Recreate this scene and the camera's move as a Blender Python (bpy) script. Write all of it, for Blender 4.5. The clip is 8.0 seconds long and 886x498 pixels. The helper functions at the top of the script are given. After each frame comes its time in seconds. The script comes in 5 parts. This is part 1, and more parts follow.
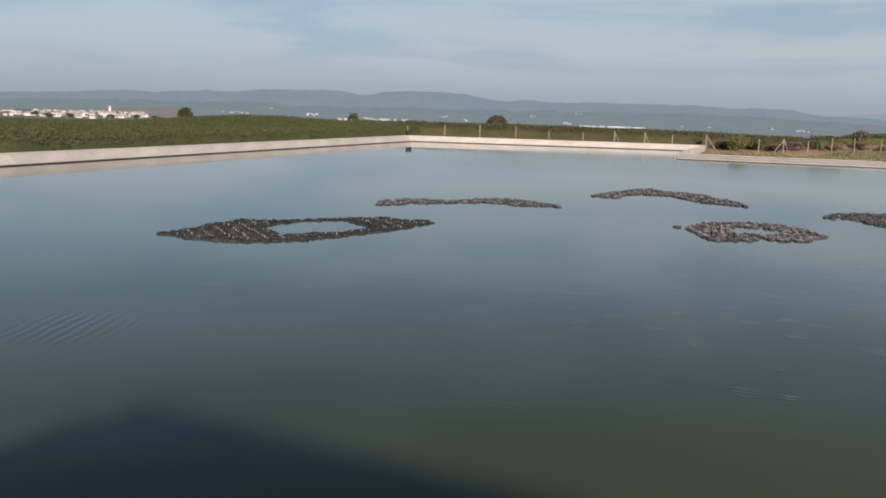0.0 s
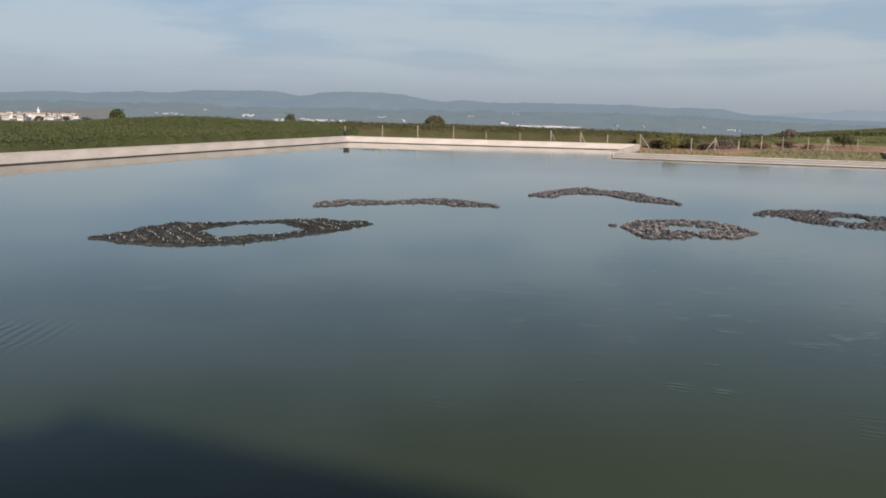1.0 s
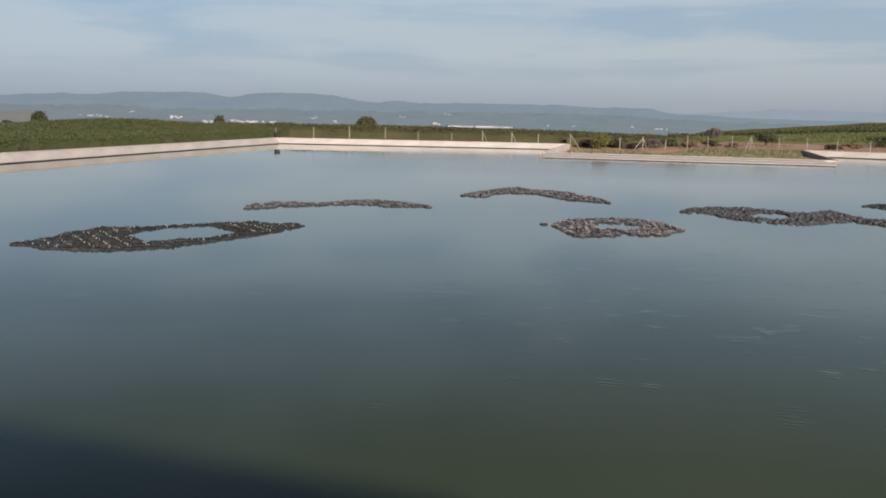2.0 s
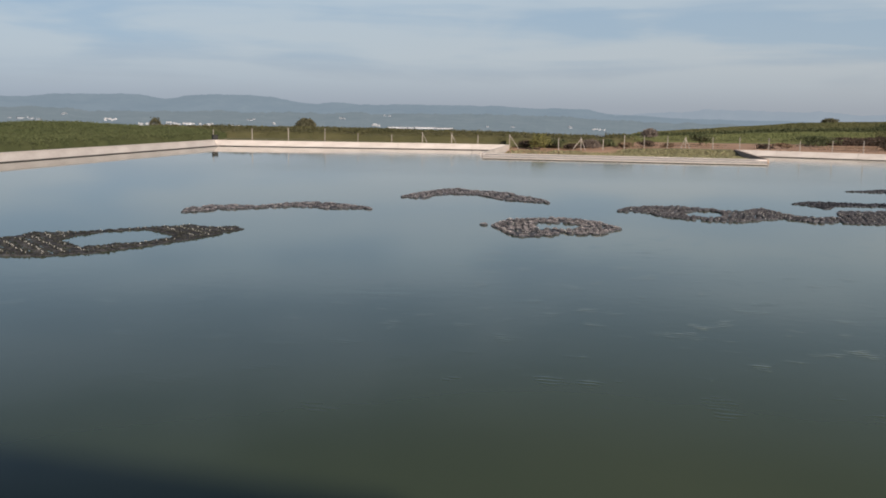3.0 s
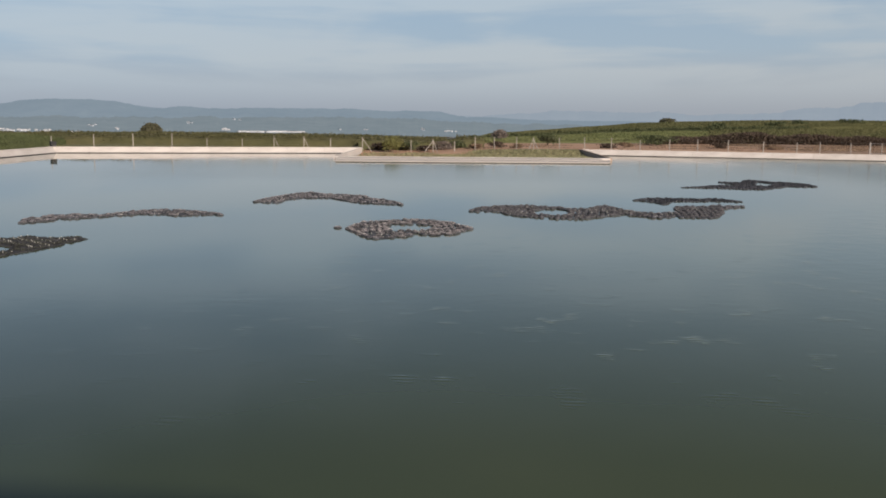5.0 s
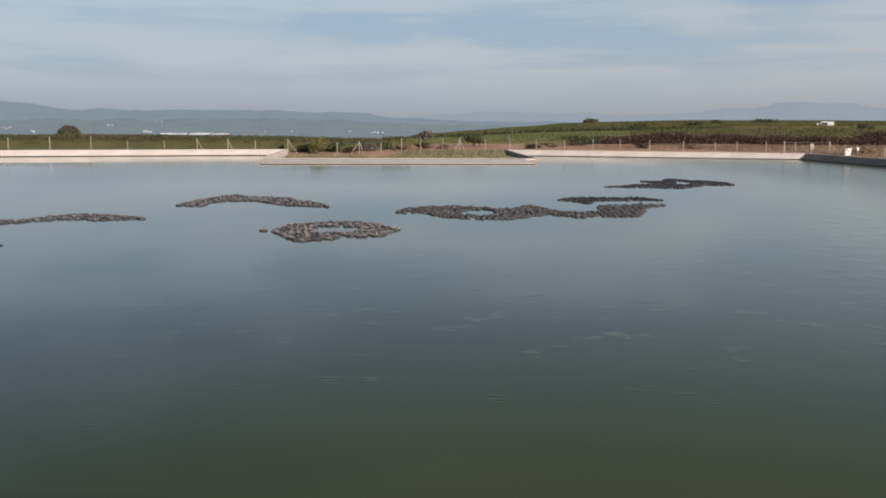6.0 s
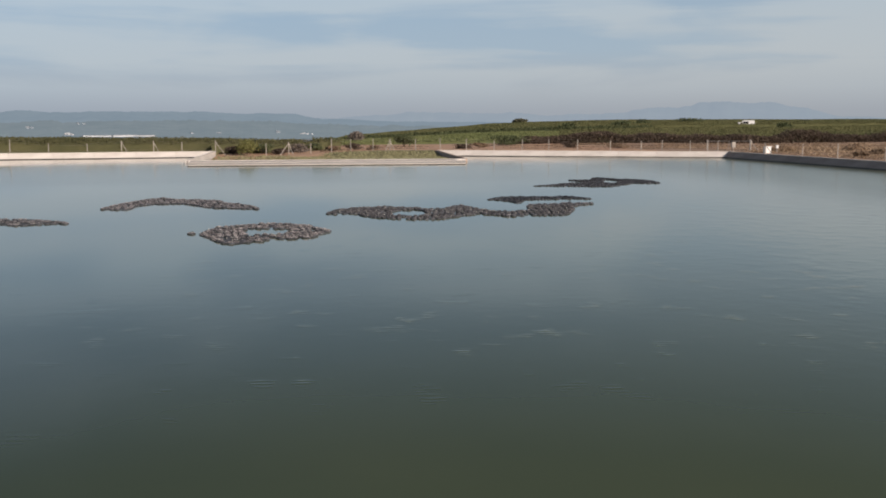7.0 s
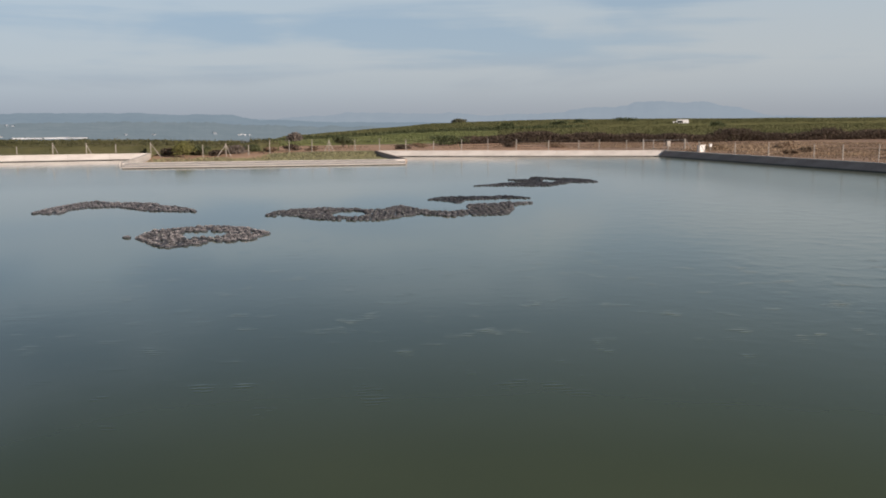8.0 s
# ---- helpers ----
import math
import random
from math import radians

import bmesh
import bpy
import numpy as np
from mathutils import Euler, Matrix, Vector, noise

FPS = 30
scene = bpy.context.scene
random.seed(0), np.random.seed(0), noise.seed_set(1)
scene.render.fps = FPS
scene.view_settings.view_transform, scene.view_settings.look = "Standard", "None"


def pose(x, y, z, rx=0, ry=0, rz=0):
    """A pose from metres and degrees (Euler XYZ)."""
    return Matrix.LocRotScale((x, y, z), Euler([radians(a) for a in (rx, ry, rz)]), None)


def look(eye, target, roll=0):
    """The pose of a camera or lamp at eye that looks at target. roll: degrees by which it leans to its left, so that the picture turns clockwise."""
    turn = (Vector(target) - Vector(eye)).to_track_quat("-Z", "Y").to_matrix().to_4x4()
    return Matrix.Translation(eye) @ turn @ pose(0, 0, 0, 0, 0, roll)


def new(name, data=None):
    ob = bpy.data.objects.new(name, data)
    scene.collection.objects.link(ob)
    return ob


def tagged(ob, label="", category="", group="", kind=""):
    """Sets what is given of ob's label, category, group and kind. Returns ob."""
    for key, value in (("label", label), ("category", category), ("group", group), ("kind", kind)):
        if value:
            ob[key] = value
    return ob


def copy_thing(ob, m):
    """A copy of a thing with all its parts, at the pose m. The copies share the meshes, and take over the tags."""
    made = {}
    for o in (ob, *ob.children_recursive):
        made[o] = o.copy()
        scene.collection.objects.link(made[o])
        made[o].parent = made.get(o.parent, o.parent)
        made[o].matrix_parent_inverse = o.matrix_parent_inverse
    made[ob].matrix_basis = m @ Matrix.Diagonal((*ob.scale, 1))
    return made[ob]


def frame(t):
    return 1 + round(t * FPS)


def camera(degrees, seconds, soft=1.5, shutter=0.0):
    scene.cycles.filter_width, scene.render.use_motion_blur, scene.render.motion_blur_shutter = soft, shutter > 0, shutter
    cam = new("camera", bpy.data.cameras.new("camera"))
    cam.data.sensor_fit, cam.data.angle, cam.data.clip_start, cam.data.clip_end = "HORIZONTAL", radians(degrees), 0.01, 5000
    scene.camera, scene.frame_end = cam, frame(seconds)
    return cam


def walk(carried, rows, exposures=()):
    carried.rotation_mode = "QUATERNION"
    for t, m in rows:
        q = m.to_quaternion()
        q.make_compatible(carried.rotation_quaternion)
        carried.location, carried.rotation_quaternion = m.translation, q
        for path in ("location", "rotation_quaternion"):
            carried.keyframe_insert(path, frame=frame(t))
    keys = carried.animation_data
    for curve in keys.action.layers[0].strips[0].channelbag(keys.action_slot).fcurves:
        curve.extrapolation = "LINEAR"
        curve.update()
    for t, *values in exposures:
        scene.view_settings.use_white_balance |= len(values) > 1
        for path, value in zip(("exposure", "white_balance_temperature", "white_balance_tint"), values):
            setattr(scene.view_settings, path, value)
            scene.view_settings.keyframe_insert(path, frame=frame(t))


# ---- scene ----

# ---------------------------------------------------------------- camera
EYE = 4.6
# seconds, eye, then yaw, pitch and roll: carried, turning on the spot with a small step back
ROWS = [
    (0, -0.192, 0.256, 4.549, 19.09, -8.40, -1.67),
    (0.5, -0.175, 0.271, 4.555, 17.22, -8.35, -1.60),
    (1, -0.154, 0.268, 4.561, 15.36, -8.28, -1.47),
    (1.5, -0.131, 0.249, 4.568, 13.34, -8.20, -1.39),
    (2, -0.106, 0.217, 4.575, 11.27, -8.15, -1.21),
    (3.5, -0.026, 0.062, 4.594, 5.68, -7.90, -0.92),
    (4, 0.000, 0.000, 4.600, 3.36, -7.80, -0.74),
    (4.5, 0.025, -0.064, 4.606, 1.13, -7.76, -0.61),
    (6, 0.083, -0.241, 4.620, -5.58, -7.64, -0.27),
    (6.5, 0.095, -0.288, 4.623, -7.56, -7.62, -0.14),
    (7, 0.103, -0.324, 4.626, -9.77, -7.60, 0.02),
    (7.5, 0.105, -0.347, 4.628, -11.75, -7.60, 0.14),
    (8, 0.101, -0.355, 4.629, -13.42, -7.59, 0.27),
]
cam = camera(50.22, 8.0, soft=1.8)
walk(cam, [(t, pose(x, y, z, 90 + pitch, roll, yaw)) for t, x, y, z, yaw, pitch, roll in ROWS], exposures=[(0, 0.0), (8, 0.0)])

# ---------------------------------------------------------------- plan of the reservoir (waterline), metres
XL, XR, YF, YN = -47.6, 58.6, 131.8, 3.0
BANK = 0.76          # height of the bank above the water, and its run at 45 degrees
SILL_L, SILL_R, SILL_Y, SILL_Z = -10.3, 22.2, 112.0, 0.34
GAP_L, GAP_R = -8.5, 21.9
Y_WEST, Y_EAST = 124.3, 118.0     # the north bank runs back from both corners to the inlet


def north(x):
    """Waterline of the north bank."""
    if x < GAP_L:
        return YF - (YF - Y_WEST) * min(1.0, (GAP_L - x) / (GAP_L - XL))
    if x > GAP_R:
        return YF - (YF - Y_EAST) * min(1.0, (x - GAP_R) / (XR - GAP_R))
    return YF


# ---------------------------------------------------------------- world and sun
SUN_AZ, SUN_EL = radians(150), radians(19)
TO_SUN = Vector((math.sin(SUN_AZ) * math.cos(SUN_EL), math.cos(SUN_AZ) * math.cos(SUN_EL), math.sin(SUN_EL)))

world = bpy.data.worlds.new("sky")
scene.world = world
world.use_nodes = True
wn, wl = world.node_tree.nodes, world.node_tree.links
wn.clear()


def wnode(kind, **props):
    n = wn.new(kind)
    for k, val in props.items():
        n.inputs[k].default_value = val
    return n


w_out = wn.new("ShaderNodeOutputWorld")
sky = wn.new("ShaderNodeTexSky")
sky.sky_type, sky.sun_disc = "NISHITA", False
sky.sun_elevation, sky.sun_rotation = SUN_EL, SUN_AZ
sky.dust_density, sky.air_density = 2.5, 1.0
bg_sky = wnode("ShaderNodeBackground", Strength=0.05)
wl.new(sky.outputs[0], bg_sky.inputs[0])
coord = wn.new("ShaderNodeTexCoord")
sep = wn.new("ShaderNodeSeparateXYZ")
wl.new(coord.outputs["Generated"], sep.inputs[0])


def height_ramp(stops):
    """Colour by the sine of the elevation."""
    r = wn.new("ShaderNodeValToRGB")
    el = r.color_ramp.elements
    el[0].position, el[0].color = stops[0][0], (*stops[0][1], 1)
    el[1].position, el[1].color = stops[-1][0], (*stops[-1][1], 1)
    for at, col in stops[1:-1]:
        e = el.new(at)
        e.color = (*col, 1)
    wl.new(sep.outputs[2], r.inputs[0])
    return r


clear = height_ramp([(0.0, (0.337, 0.380, 0.437)), (0.03, (0.39, 0.435, 0.485)), (0.075, (0.35, 0.455, 0.56)), (0.125, (0.32, 0.437, 0.565)), (0.17, (0.25, 0.355, 0.49)), (0.22, (0.150, 0.236, 0.37)), (0.34, (0.040, 0.071, 0.142)), (0.6, (0.07, 0.09, 0.13)), (1.0, (0.09, 0.10, 0.125))])
veil = height_ramp([(0.0, (0.337, 0.380, 0.437)), (0.012, (0.352, 0.395, 0.452)), (0.035, (0.418, 0.475, 0.53)), (0.06, (0.46, 0.52, 0.57)), (0.10, (0.45, 0.525, 0.59)), (0.15, (0.415, 0.525, 0.63)), (0.24, (0.205, 0.283, 0.41)), (0.36, (0.082, 0.118, 0.185)), (0.6, (0.08, 0.10, 0.14)), (1.0, (0.10, 0.11, 0.135))])
# thin cloud sheet seen edge on: streaks long across, short in height
stretch = wn.new("ShaderNodeMapping")
stretch.inputs["Scale"].default_value = (1.3, 1.3, 13.0)
stretch.inputs["Location"].default_value = (0.95, 0.2, 0.0)
stretch.inputs["Rotation"].default_value = (radians(1.5), radians(-2.0), 0)
wl.new(coord.outputs["Generated"], stretch.inputs[0])
cloud = wnode("ShaderNodeTexNoise", Scale=2.0, Detail=7.0, Roughness=0.5, Distortion=0.35)
wl.new(stretch.outputs[0], cloud.inputs["Vector"])
cover = wn.new("ShaderNodeMapRange")
cover.interpolation_type = "SMOOTHSTEP"
cover.inputs["From Min"].default_value, cover.inputs["From Max"].default_value = 0.36, 0.58
# higher up the sheet thins towards the east
aloft = wn.new("ShaderNodeMapRange")
aloft.inputs["From Min"].default_value, aloft.inputs["From Max"].default_value = 0.10, 0.25
aloft.inputs["To Min"].default_value, aloft.inputs["To Max"].default_value = 0.02, -0.38
wl.new(sep.outputs[2], aloft.inputs[0])
thin = wn.new("ShaderNodeMath")
thin.operation = "MULTIPLY_ADD"
wl.new(aloft.outputs[0], thin.inputs[1])
wl.new(sep.outputs[0], thin.inputs[0])
# larger soft billows within the sheet
loft = wn.new("ShaderNodeMapping")
loft.inputs["Scale"].default_value = (1.0, 1.0, 3.2)
wl.new(coord.outputs["Generated"], loft.inputs[0])
billow = wnode("ShaderNodeTexNoise", Scale=5.5, Detail=4.0, Roughness=0.5, Distortion=0.5)
wl.new(loft.outputs[0], billow.inputs["Vector"])
blend = wn.new("ShaderNodeMath")
blend.operation = "MULTIPLY_ADD"
blend.inputs[1].default_value = 0.42
wl.new(billow.outputs[0], blend.inputs[0])
wl.new(cloud.outputs[0], blend.inputs[2])
centre = wn.new("ShaderNodeMath")
centre.operation = "SUBTRACT"
centre.inputs[1].default_value = 0.21
wl.new(blend.outputs[0], centre.inputs[0])
wl.new(centre.outputs[0], thin.inputs[2])
# and breaks up with height
upper = wn.new("ShaderNodeMath")
upper.operation = "MULTIPLY_ADD"
upper.inputs[1].default_value = -0.8
lift = wn.new("ShaderNodeMath")
lift.operation = "ADD"
lift.inputs[1].default_value = 0.075
wl.new(sep.outputs[2], upper.inputs[0])
wl.new(thin.outputs[0], lift.inputs[0])
wl.new(lift.outputs[0], upper.inputs[2])
wl.new(upper.outputs[0], cover.inputs[0])
tone = wn.new("ShaderNodeMix")
tone.data_type = "RGBA"
wl.new(cover.outputs[0], tone.inputs[0])
wl.new(clear.outputs[0], tone.inputs[6])
wl.new(veil.outputs[0], tone.inputs[7])
bg_veil = wnode("ShaderNodeBackground", Strength=1.16)
# whiter towards the sun's side, bluer away from it
side = wn.new("ShaderNodeMapRange")
side.inputs["From Min"].default_value, side.inputs["From Max"].default_value = -0.55, 0.45
wl.new(sep.outputs[0], side.inputs[0])
cast = wn.new("ShaderNodeMix")
cast.data_type = "RGBA"
cast.inputs[6].default_value, cast.inputs[7].default_value = (0.948, 0.985, 1.03, 1), (0.99, 0.95, 0.922, 1)
wl.new(side.outputs[0], cast.inputs[0])
hue = wn.new("ShaderNodeMix")
hue.data_type, hue.blend_type = "RGBA", "MULTIPLY"
hue.inputs[0].default_value = 1.0
wl.new(tone.outputs[2], hue.inputs[6])
wl.new(cast.outputs[2], hue.inputs[7])
wl.new(hue.outputs[2], bg_veil.inputs[0])
w_mix = wn.new("ShaderNodeMixShader")
w_mix.inputs[0].default_value = 0.86
wl.new(bg_sky.outputs[0], w_mix.inputs[1])
wl.new(bg_veil.outputs[0], w_mix.inputs[2])
wl.new(w_mix.outputs[0], w_out.inputs[0])

sun = new("sun", bpy.data.lights.new("sun", "SUN"))
sun.data.energy, sun.data.angle, sun.data.color = 4.8, radians(1.6), (1.0, 0.86, 0.76)
sun.matrix_world = look(TO_SUN * 50, (0, 0, 0))


# ---------------------------------------------------------------- materials
def material(name, dark, light, scale=1.0, rough=0.85, bump=0.0, fine=12.0, spread=0.5, stretch=(1, 1, 1), island=0.0, obj=0.0, metallic=0.0):
    """Two-scale noise between two colours; island / obj: brightness spread by loose piece or object."""
    m = bpy.data.materials.new(name)
    m.use_nodes = True
    n, l = m.node_tree.nodes, m.node_tree.links
    b = n["Principled BSDF"]
    b.inputs["Roughness"].default_value = rough
    b.inputs["Metallic"].default_value = metallic
    tc, mp = n.new("ShaderNodeTexCoord"), n.new("ShaderNodeMapping")
    mp.inputs["Scale"].default_value = stretch
    l.new(tc.outputs["Object"], mp.inputs[0])
    big, small = n.new("ShaderNodeTexNoise"), n.new("ShaderNodeTexNoise")
    for t, s, d in ((big, scale, 4), (small, scale * fine, 3)):
        t.inputs["Scale"].default_value, t.inputs["Detail"].default_value = s, d
        l.new(mp.outputs[0], t.inputs["Vector"])
    add = n.new("ShaderNodeMix")
    add.inputs[0].default_value = 0.4
    l.new(big.outputs[0], add.inputs[2])
    l.new(small.outputs[0], add.inputs[3])
    rmp = n.new("ShaderNodeValToRGB")
    rmp.color_ramp.elements[0].position, rmp.color_ramp.elements[0].color = 0.5 - spread * 0.36, (*dark, 1)
    rmp.color_ramp.elements[1].position, rmp.color_ramp.elements[1].color = 0.5 + spread * 0.36, (*light, 1)
    l.new(add.outputs[0], rmp.inputs[0])
    col = rmp.outputs[0]
    for amount, kind, out in ((island, "ShaderNodeNewGeometry", "Random Per Island"), (obj, "ShaderNodeObjectInfo", "Random")):
        if amount:
            src = n.new(kind)
            rng = n.new("ShaderNodeMapRange")
            rng.inputs["To Min"].default_value, rng.inputs["To Max"].default_value = 1 - amount, 1 + amount
            l.new(src.outputs[out], rng.inputs[0])
            hsv = n.new("ShaderNodeHueSaturation")
            l.new(rng.outputs[0], hsv.inputs["Value"])
            l.new(col, hsv.inputs["Color"])
            col = hsv.outputs[0]
    l.new(col, b.inputs["Base Color"])
    if bump:
        bp = n.new("ShaderNodeBump")
        bp.inputs["Strength"].default_value, bp.inputs["Distance"].default_value = 0.6, bump
        l.new(small.outputs[0], bp.inputs["Height"])
        l.new(bp.outputs[0], b.inputs["Normal"])
    return m


def leafy(*args, **kw):
    """Leaf material: part of the light passes through the blade."""
    m = material(*args, **kw)
    n, l = m.node_tree.nodes, m.node_tree.links
    b = n["Principled BSDF"]
    b.inputs["Specular IOR Level"].default_value = 0.2
    t, mix = n.new("ShaderNodeBsdfTranslucent"), n.new("ShaderNodeMixShader")
    l.new(b.inputs["Base Color"].links[0].from_socket, t.inputs[0])
    mix.inputs[0].default_value = 0.38
    l.new(b.outputs[0], mix.inputs[1])
    l.new(t.outputs[0], mix.inputs[2])
    l.new(mix.outputs[0], n["Material Output"].inputs[0])
    return m


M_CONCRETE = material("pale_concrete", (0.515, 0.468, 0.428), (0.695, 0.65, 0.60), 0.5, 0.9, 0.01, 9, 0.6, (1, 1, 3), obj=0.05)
# the bank concrete again, darker and browner: shade put into the colour
M_CONCRETE_SHADE = material("shade_toned_concrete", (0.32, 0.243, 0.195), (0.48, 0.38, 0.315), 0.5, 0.9, 0.01, 9, 0.6, (1, 1, 3), obj=0.08)
M_COPING = material("coping_concrete", (0.575, 0.528, 0.482), (0.74, 0.69, 0.635), 0.7, 0.9, 0.005, 9, 0.6)
M_SILL = material("sill_concrete", (0.56, 0.51, 0.46), (0.72, 0.67, 0.61), 0.6, 0.9, 0.008, 9, 0.6)
M_ALGAE = material("wet_algae_line", (0.03, 0.028, 0.024), (0.075, 0.068, 0.055), 1.5, 0.6, 0.0, 6)
M_BED = material("pool_bed", (0.03, 0.04, 0.03), (0.05, 0.06, 0.045), 0.3)
M_SOIL = material("red_soil", (0.43, 0.235, 0.14), (0.62, 0.42, 0.275), 0.12, 0.95, 0.02, 9, 0.7)
M_DRY = material("dry_ground", (0.29, 0.175, 0.11), (0.46, 0.32, 0.215), 0.1, 0.95, 0.02, 9, 0.7)
M_TRACK = material("pale_track_earth", (0.36, 0.29, 0.19), (0.52, 0.43, 0.30), 0.2, 0.95, 0.02, 9, 0.7)
M_TURF = material("weedy_ground", (0.20, 0.185, 0.085), (0.36, 0.31, 0.17), 0.25, 0.95, 0.02, 9, 0.7)
M_FIELD = material("vineyard_ground", (0.14, 0.15, 0.06), (0.25, 0.225, 0.105), 0.035, 0.95, 0.0, 9, 0.7)
# paler and bluer than real soil: the valley haze is in this colour
M_VALLEY = material("hazed_valley_ground", (0.17, 0.195, 0.205), (0.26, 0.275, 0.275), 0.01, 0.95, 0.0, 6, 0.7)
M_VINE = leafy("vine_leaves", (0.104, 0.134, 0.056), (0.172, 0.188, 0.086), 0.03, 0.8, 0, 8, 0.7, island=0.1)
M_VINE_DARK = leafy("dark_vine_leaves", (0.088, 0.094, 0.045), (0.175, 0.162, 0.080), 0.08, 0.8, 0, 8, 0.7, island=0.22)
M_BRUSH = leafy("dry_brush", (0.062, 0.049, 0.039), (0.185, 0.140, 0.106), 0.16, 0.85, 0, 9, 0.7, island=0.25)
M_STRAW = leafy("dry_grass", (0.20, 0.145, 0.10), (0.34, 0.25, 0.17), 0.12, 0.85, 0, 9, 0.7, island=0.2)
M_BUSH = leafy("bush_leaves", (0.080, 0.102, 0.050), (0.150, 0.165, 0.082), 0.3, 0.7, 0, 9, 0.7, island=0.4)
M_OLIVE = leafy("olive_tree_leaves", (0.105, 0.108, 0.066), (0.185, 0.172, 0.105), 0.3, 0.7, 0, 9, 0.7, island=0.3)
M_BROWN = leafy("brown_bush_leaves", (0.19, 0.16, 0.14), (0.30, 0.255, 0.22), 0.3, 0.7, 0, 9, 0.7, island=0.25)
M_VINE_HILL = leafy("hill_vine_leaves", (0.122, 0.136, 0.060), (0.208, 0.198, 0.092), 0.02, 0.8, 0, 8, 0.7, island=0.15)
M_GRASS = leafy("light_field_leaves", (0.165, 0.200, 0.080), (0.275, 0.280, 0.126), 0.03, 0.8, 0, 8, 0.7, island=0.15)
M_PALE = material("pale_lime_render", (0.42, 0.44, 0.46), (0.56, 0.57, 0.58), 0.05, 0.9, obj=0.2)
M_DULL = material("dull_grey_render", (0.25, 0.29, 0.33), (0.33, 0.36, 0.39), 0.05, 0.9)
M_WEED = leafy("green_weeds", (0.28, 0.285, 0.15), (0.46, 0.43, 0.26), 0.3, 0.8, 0, 9, 0.7, island=0.25)
M_STALK = leafy("bleached_grass_clumps", (0.31, 0.225, 0.15), (0.48, 0.365, 0.25), 0.2, 0.85, 0, 9, 0.7, island=0.2)
M_YELLOW = leafy("yellowing_leaves", (0.15, 0.16, 0.055), (0.28, 0.27, 0.11), 0.4, 0.7, 0, 9, 0.7, island=0.3)
M_BARK = material("bark", (0.06, 0.045, 0.03), (0.12, 0.09, 0.065), 2.0)
M_POST = material("post_concrete", (0.31, 0.28, 0.25), (0.47, 0.43, 0.38), 1.0, 0.9, 0, 8, obj=0.15)
M_WIRE = material("galvanised_wire", (0.30, 0.30, 0.30), (0.45, 0.45, 0.45), 2.0, 0.5, metallic=0.8)
M_WHITE = material("white_paint", (0.70, 0.69, 0.67), (0.82, 0.81, 0.79), 0.4, 0.6)
M_HOUSE = material("house_render", (0.50, 0.48, 0.45), (0.74, 0.71, 0.67), 0.02, 0.9, obj=0.25)
# tile red muted towards grey, with the haze before the village painted in
M_TILE = material("roof_tiles", (0.32, 0.25, 0.215), (0.44, 0.36, 0.315), 0.3, 0.9, obj=0.25)
M_GLASS = material("dark_glass", (0.02, 0.022, 0.025), (0.04, 0.042, 0.045), 1.0, 0.1)
M_TYRE = material("black_rubber", (0.02, 0.02, 0.02), (0.04, 0.04, 0.04), 3.0)
M_MAT = material("dark_float_pad", (0.020, 0.022, 0.026), (0.050, 0.051, 0.054), 2.0, 0.8, 0.01, 8, 0.7, obj=0.35)
M_MAT_SLATE = material("slate_float_pad", (0.038, 0.042, 0.051), (0.080, 0.084, 0.095), 2.0, 0.8, 0.01, 8, 0.7, obj=0.3)
M_POT = material("bleached_pot", (0.30, 0.305, 0.28), (0.50, 0.50, 0.46), 2.0, 0.8, 0, 8, 0.6, island=0.3, obj=0.2)
M_TUFT = leafy("dried_raft_plants", (0.235, 0.218, 0.218), (0.50, 0.465, 0.46), 1.2, 0.85, 0, 8, 0.7, island=0.35, obj=0.25)
M_TUFT_GREEN = leafy("green_raft_plants", (0.046, 0.050, 0.046), (0.128, 0.130, 0.104), 1.2, 0.85, 0, 8, 0.7, island=0.35, obj=0.25)
M_TUFT_OLIVE = leafy("olive_raft_plants", (0.20, 0.192, 0.20), (0.48, 0.455, 0.46), 1.2, 0.85, 0, 8, 0.7, island=0.35, obj=0.25)
M_TUFT_SLATE = leafy("slate_raft_plants", (0.070, 0.074, 0.086), (0.145, 0.149, 0.165), 1.2, 0.85, 0, 8, 0.7, island=0.35, obj=0.25)
M_TUFT_GREY = leafy("grey_raft_plants", (0.13, 0.126, 0.132), (0.33, 0.315, 0.318), 1.2, 0.85, 0, 8, 0.7, island=0.35, obj=0.25)


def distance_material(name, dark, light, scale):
    """Far hills seen through kilometres of air: nearly all air light, painted as emission."""
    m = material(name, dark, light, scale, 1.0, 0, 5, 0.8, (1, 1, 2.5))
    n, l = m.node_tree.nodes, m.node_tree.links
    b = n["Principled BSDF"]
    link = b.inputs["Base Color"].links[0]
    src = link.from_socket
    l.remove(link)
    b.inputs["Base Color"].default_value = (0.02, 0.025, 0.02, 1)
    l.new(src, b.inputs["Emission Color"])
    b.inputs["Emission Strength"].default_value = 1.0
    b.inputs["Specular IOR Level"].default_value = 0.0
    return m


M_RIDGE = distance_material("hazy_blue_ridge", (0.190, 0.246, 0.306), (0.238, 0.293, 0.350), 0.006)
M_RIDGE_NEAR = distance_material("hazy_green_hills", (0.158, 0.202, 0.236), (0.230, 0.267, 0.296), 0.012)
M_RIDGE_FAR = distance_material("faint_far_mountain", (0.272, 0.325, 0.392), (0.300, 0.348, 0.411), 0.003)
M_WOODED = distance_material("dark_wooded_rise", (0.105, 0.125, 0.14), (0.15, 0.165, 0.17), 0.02)
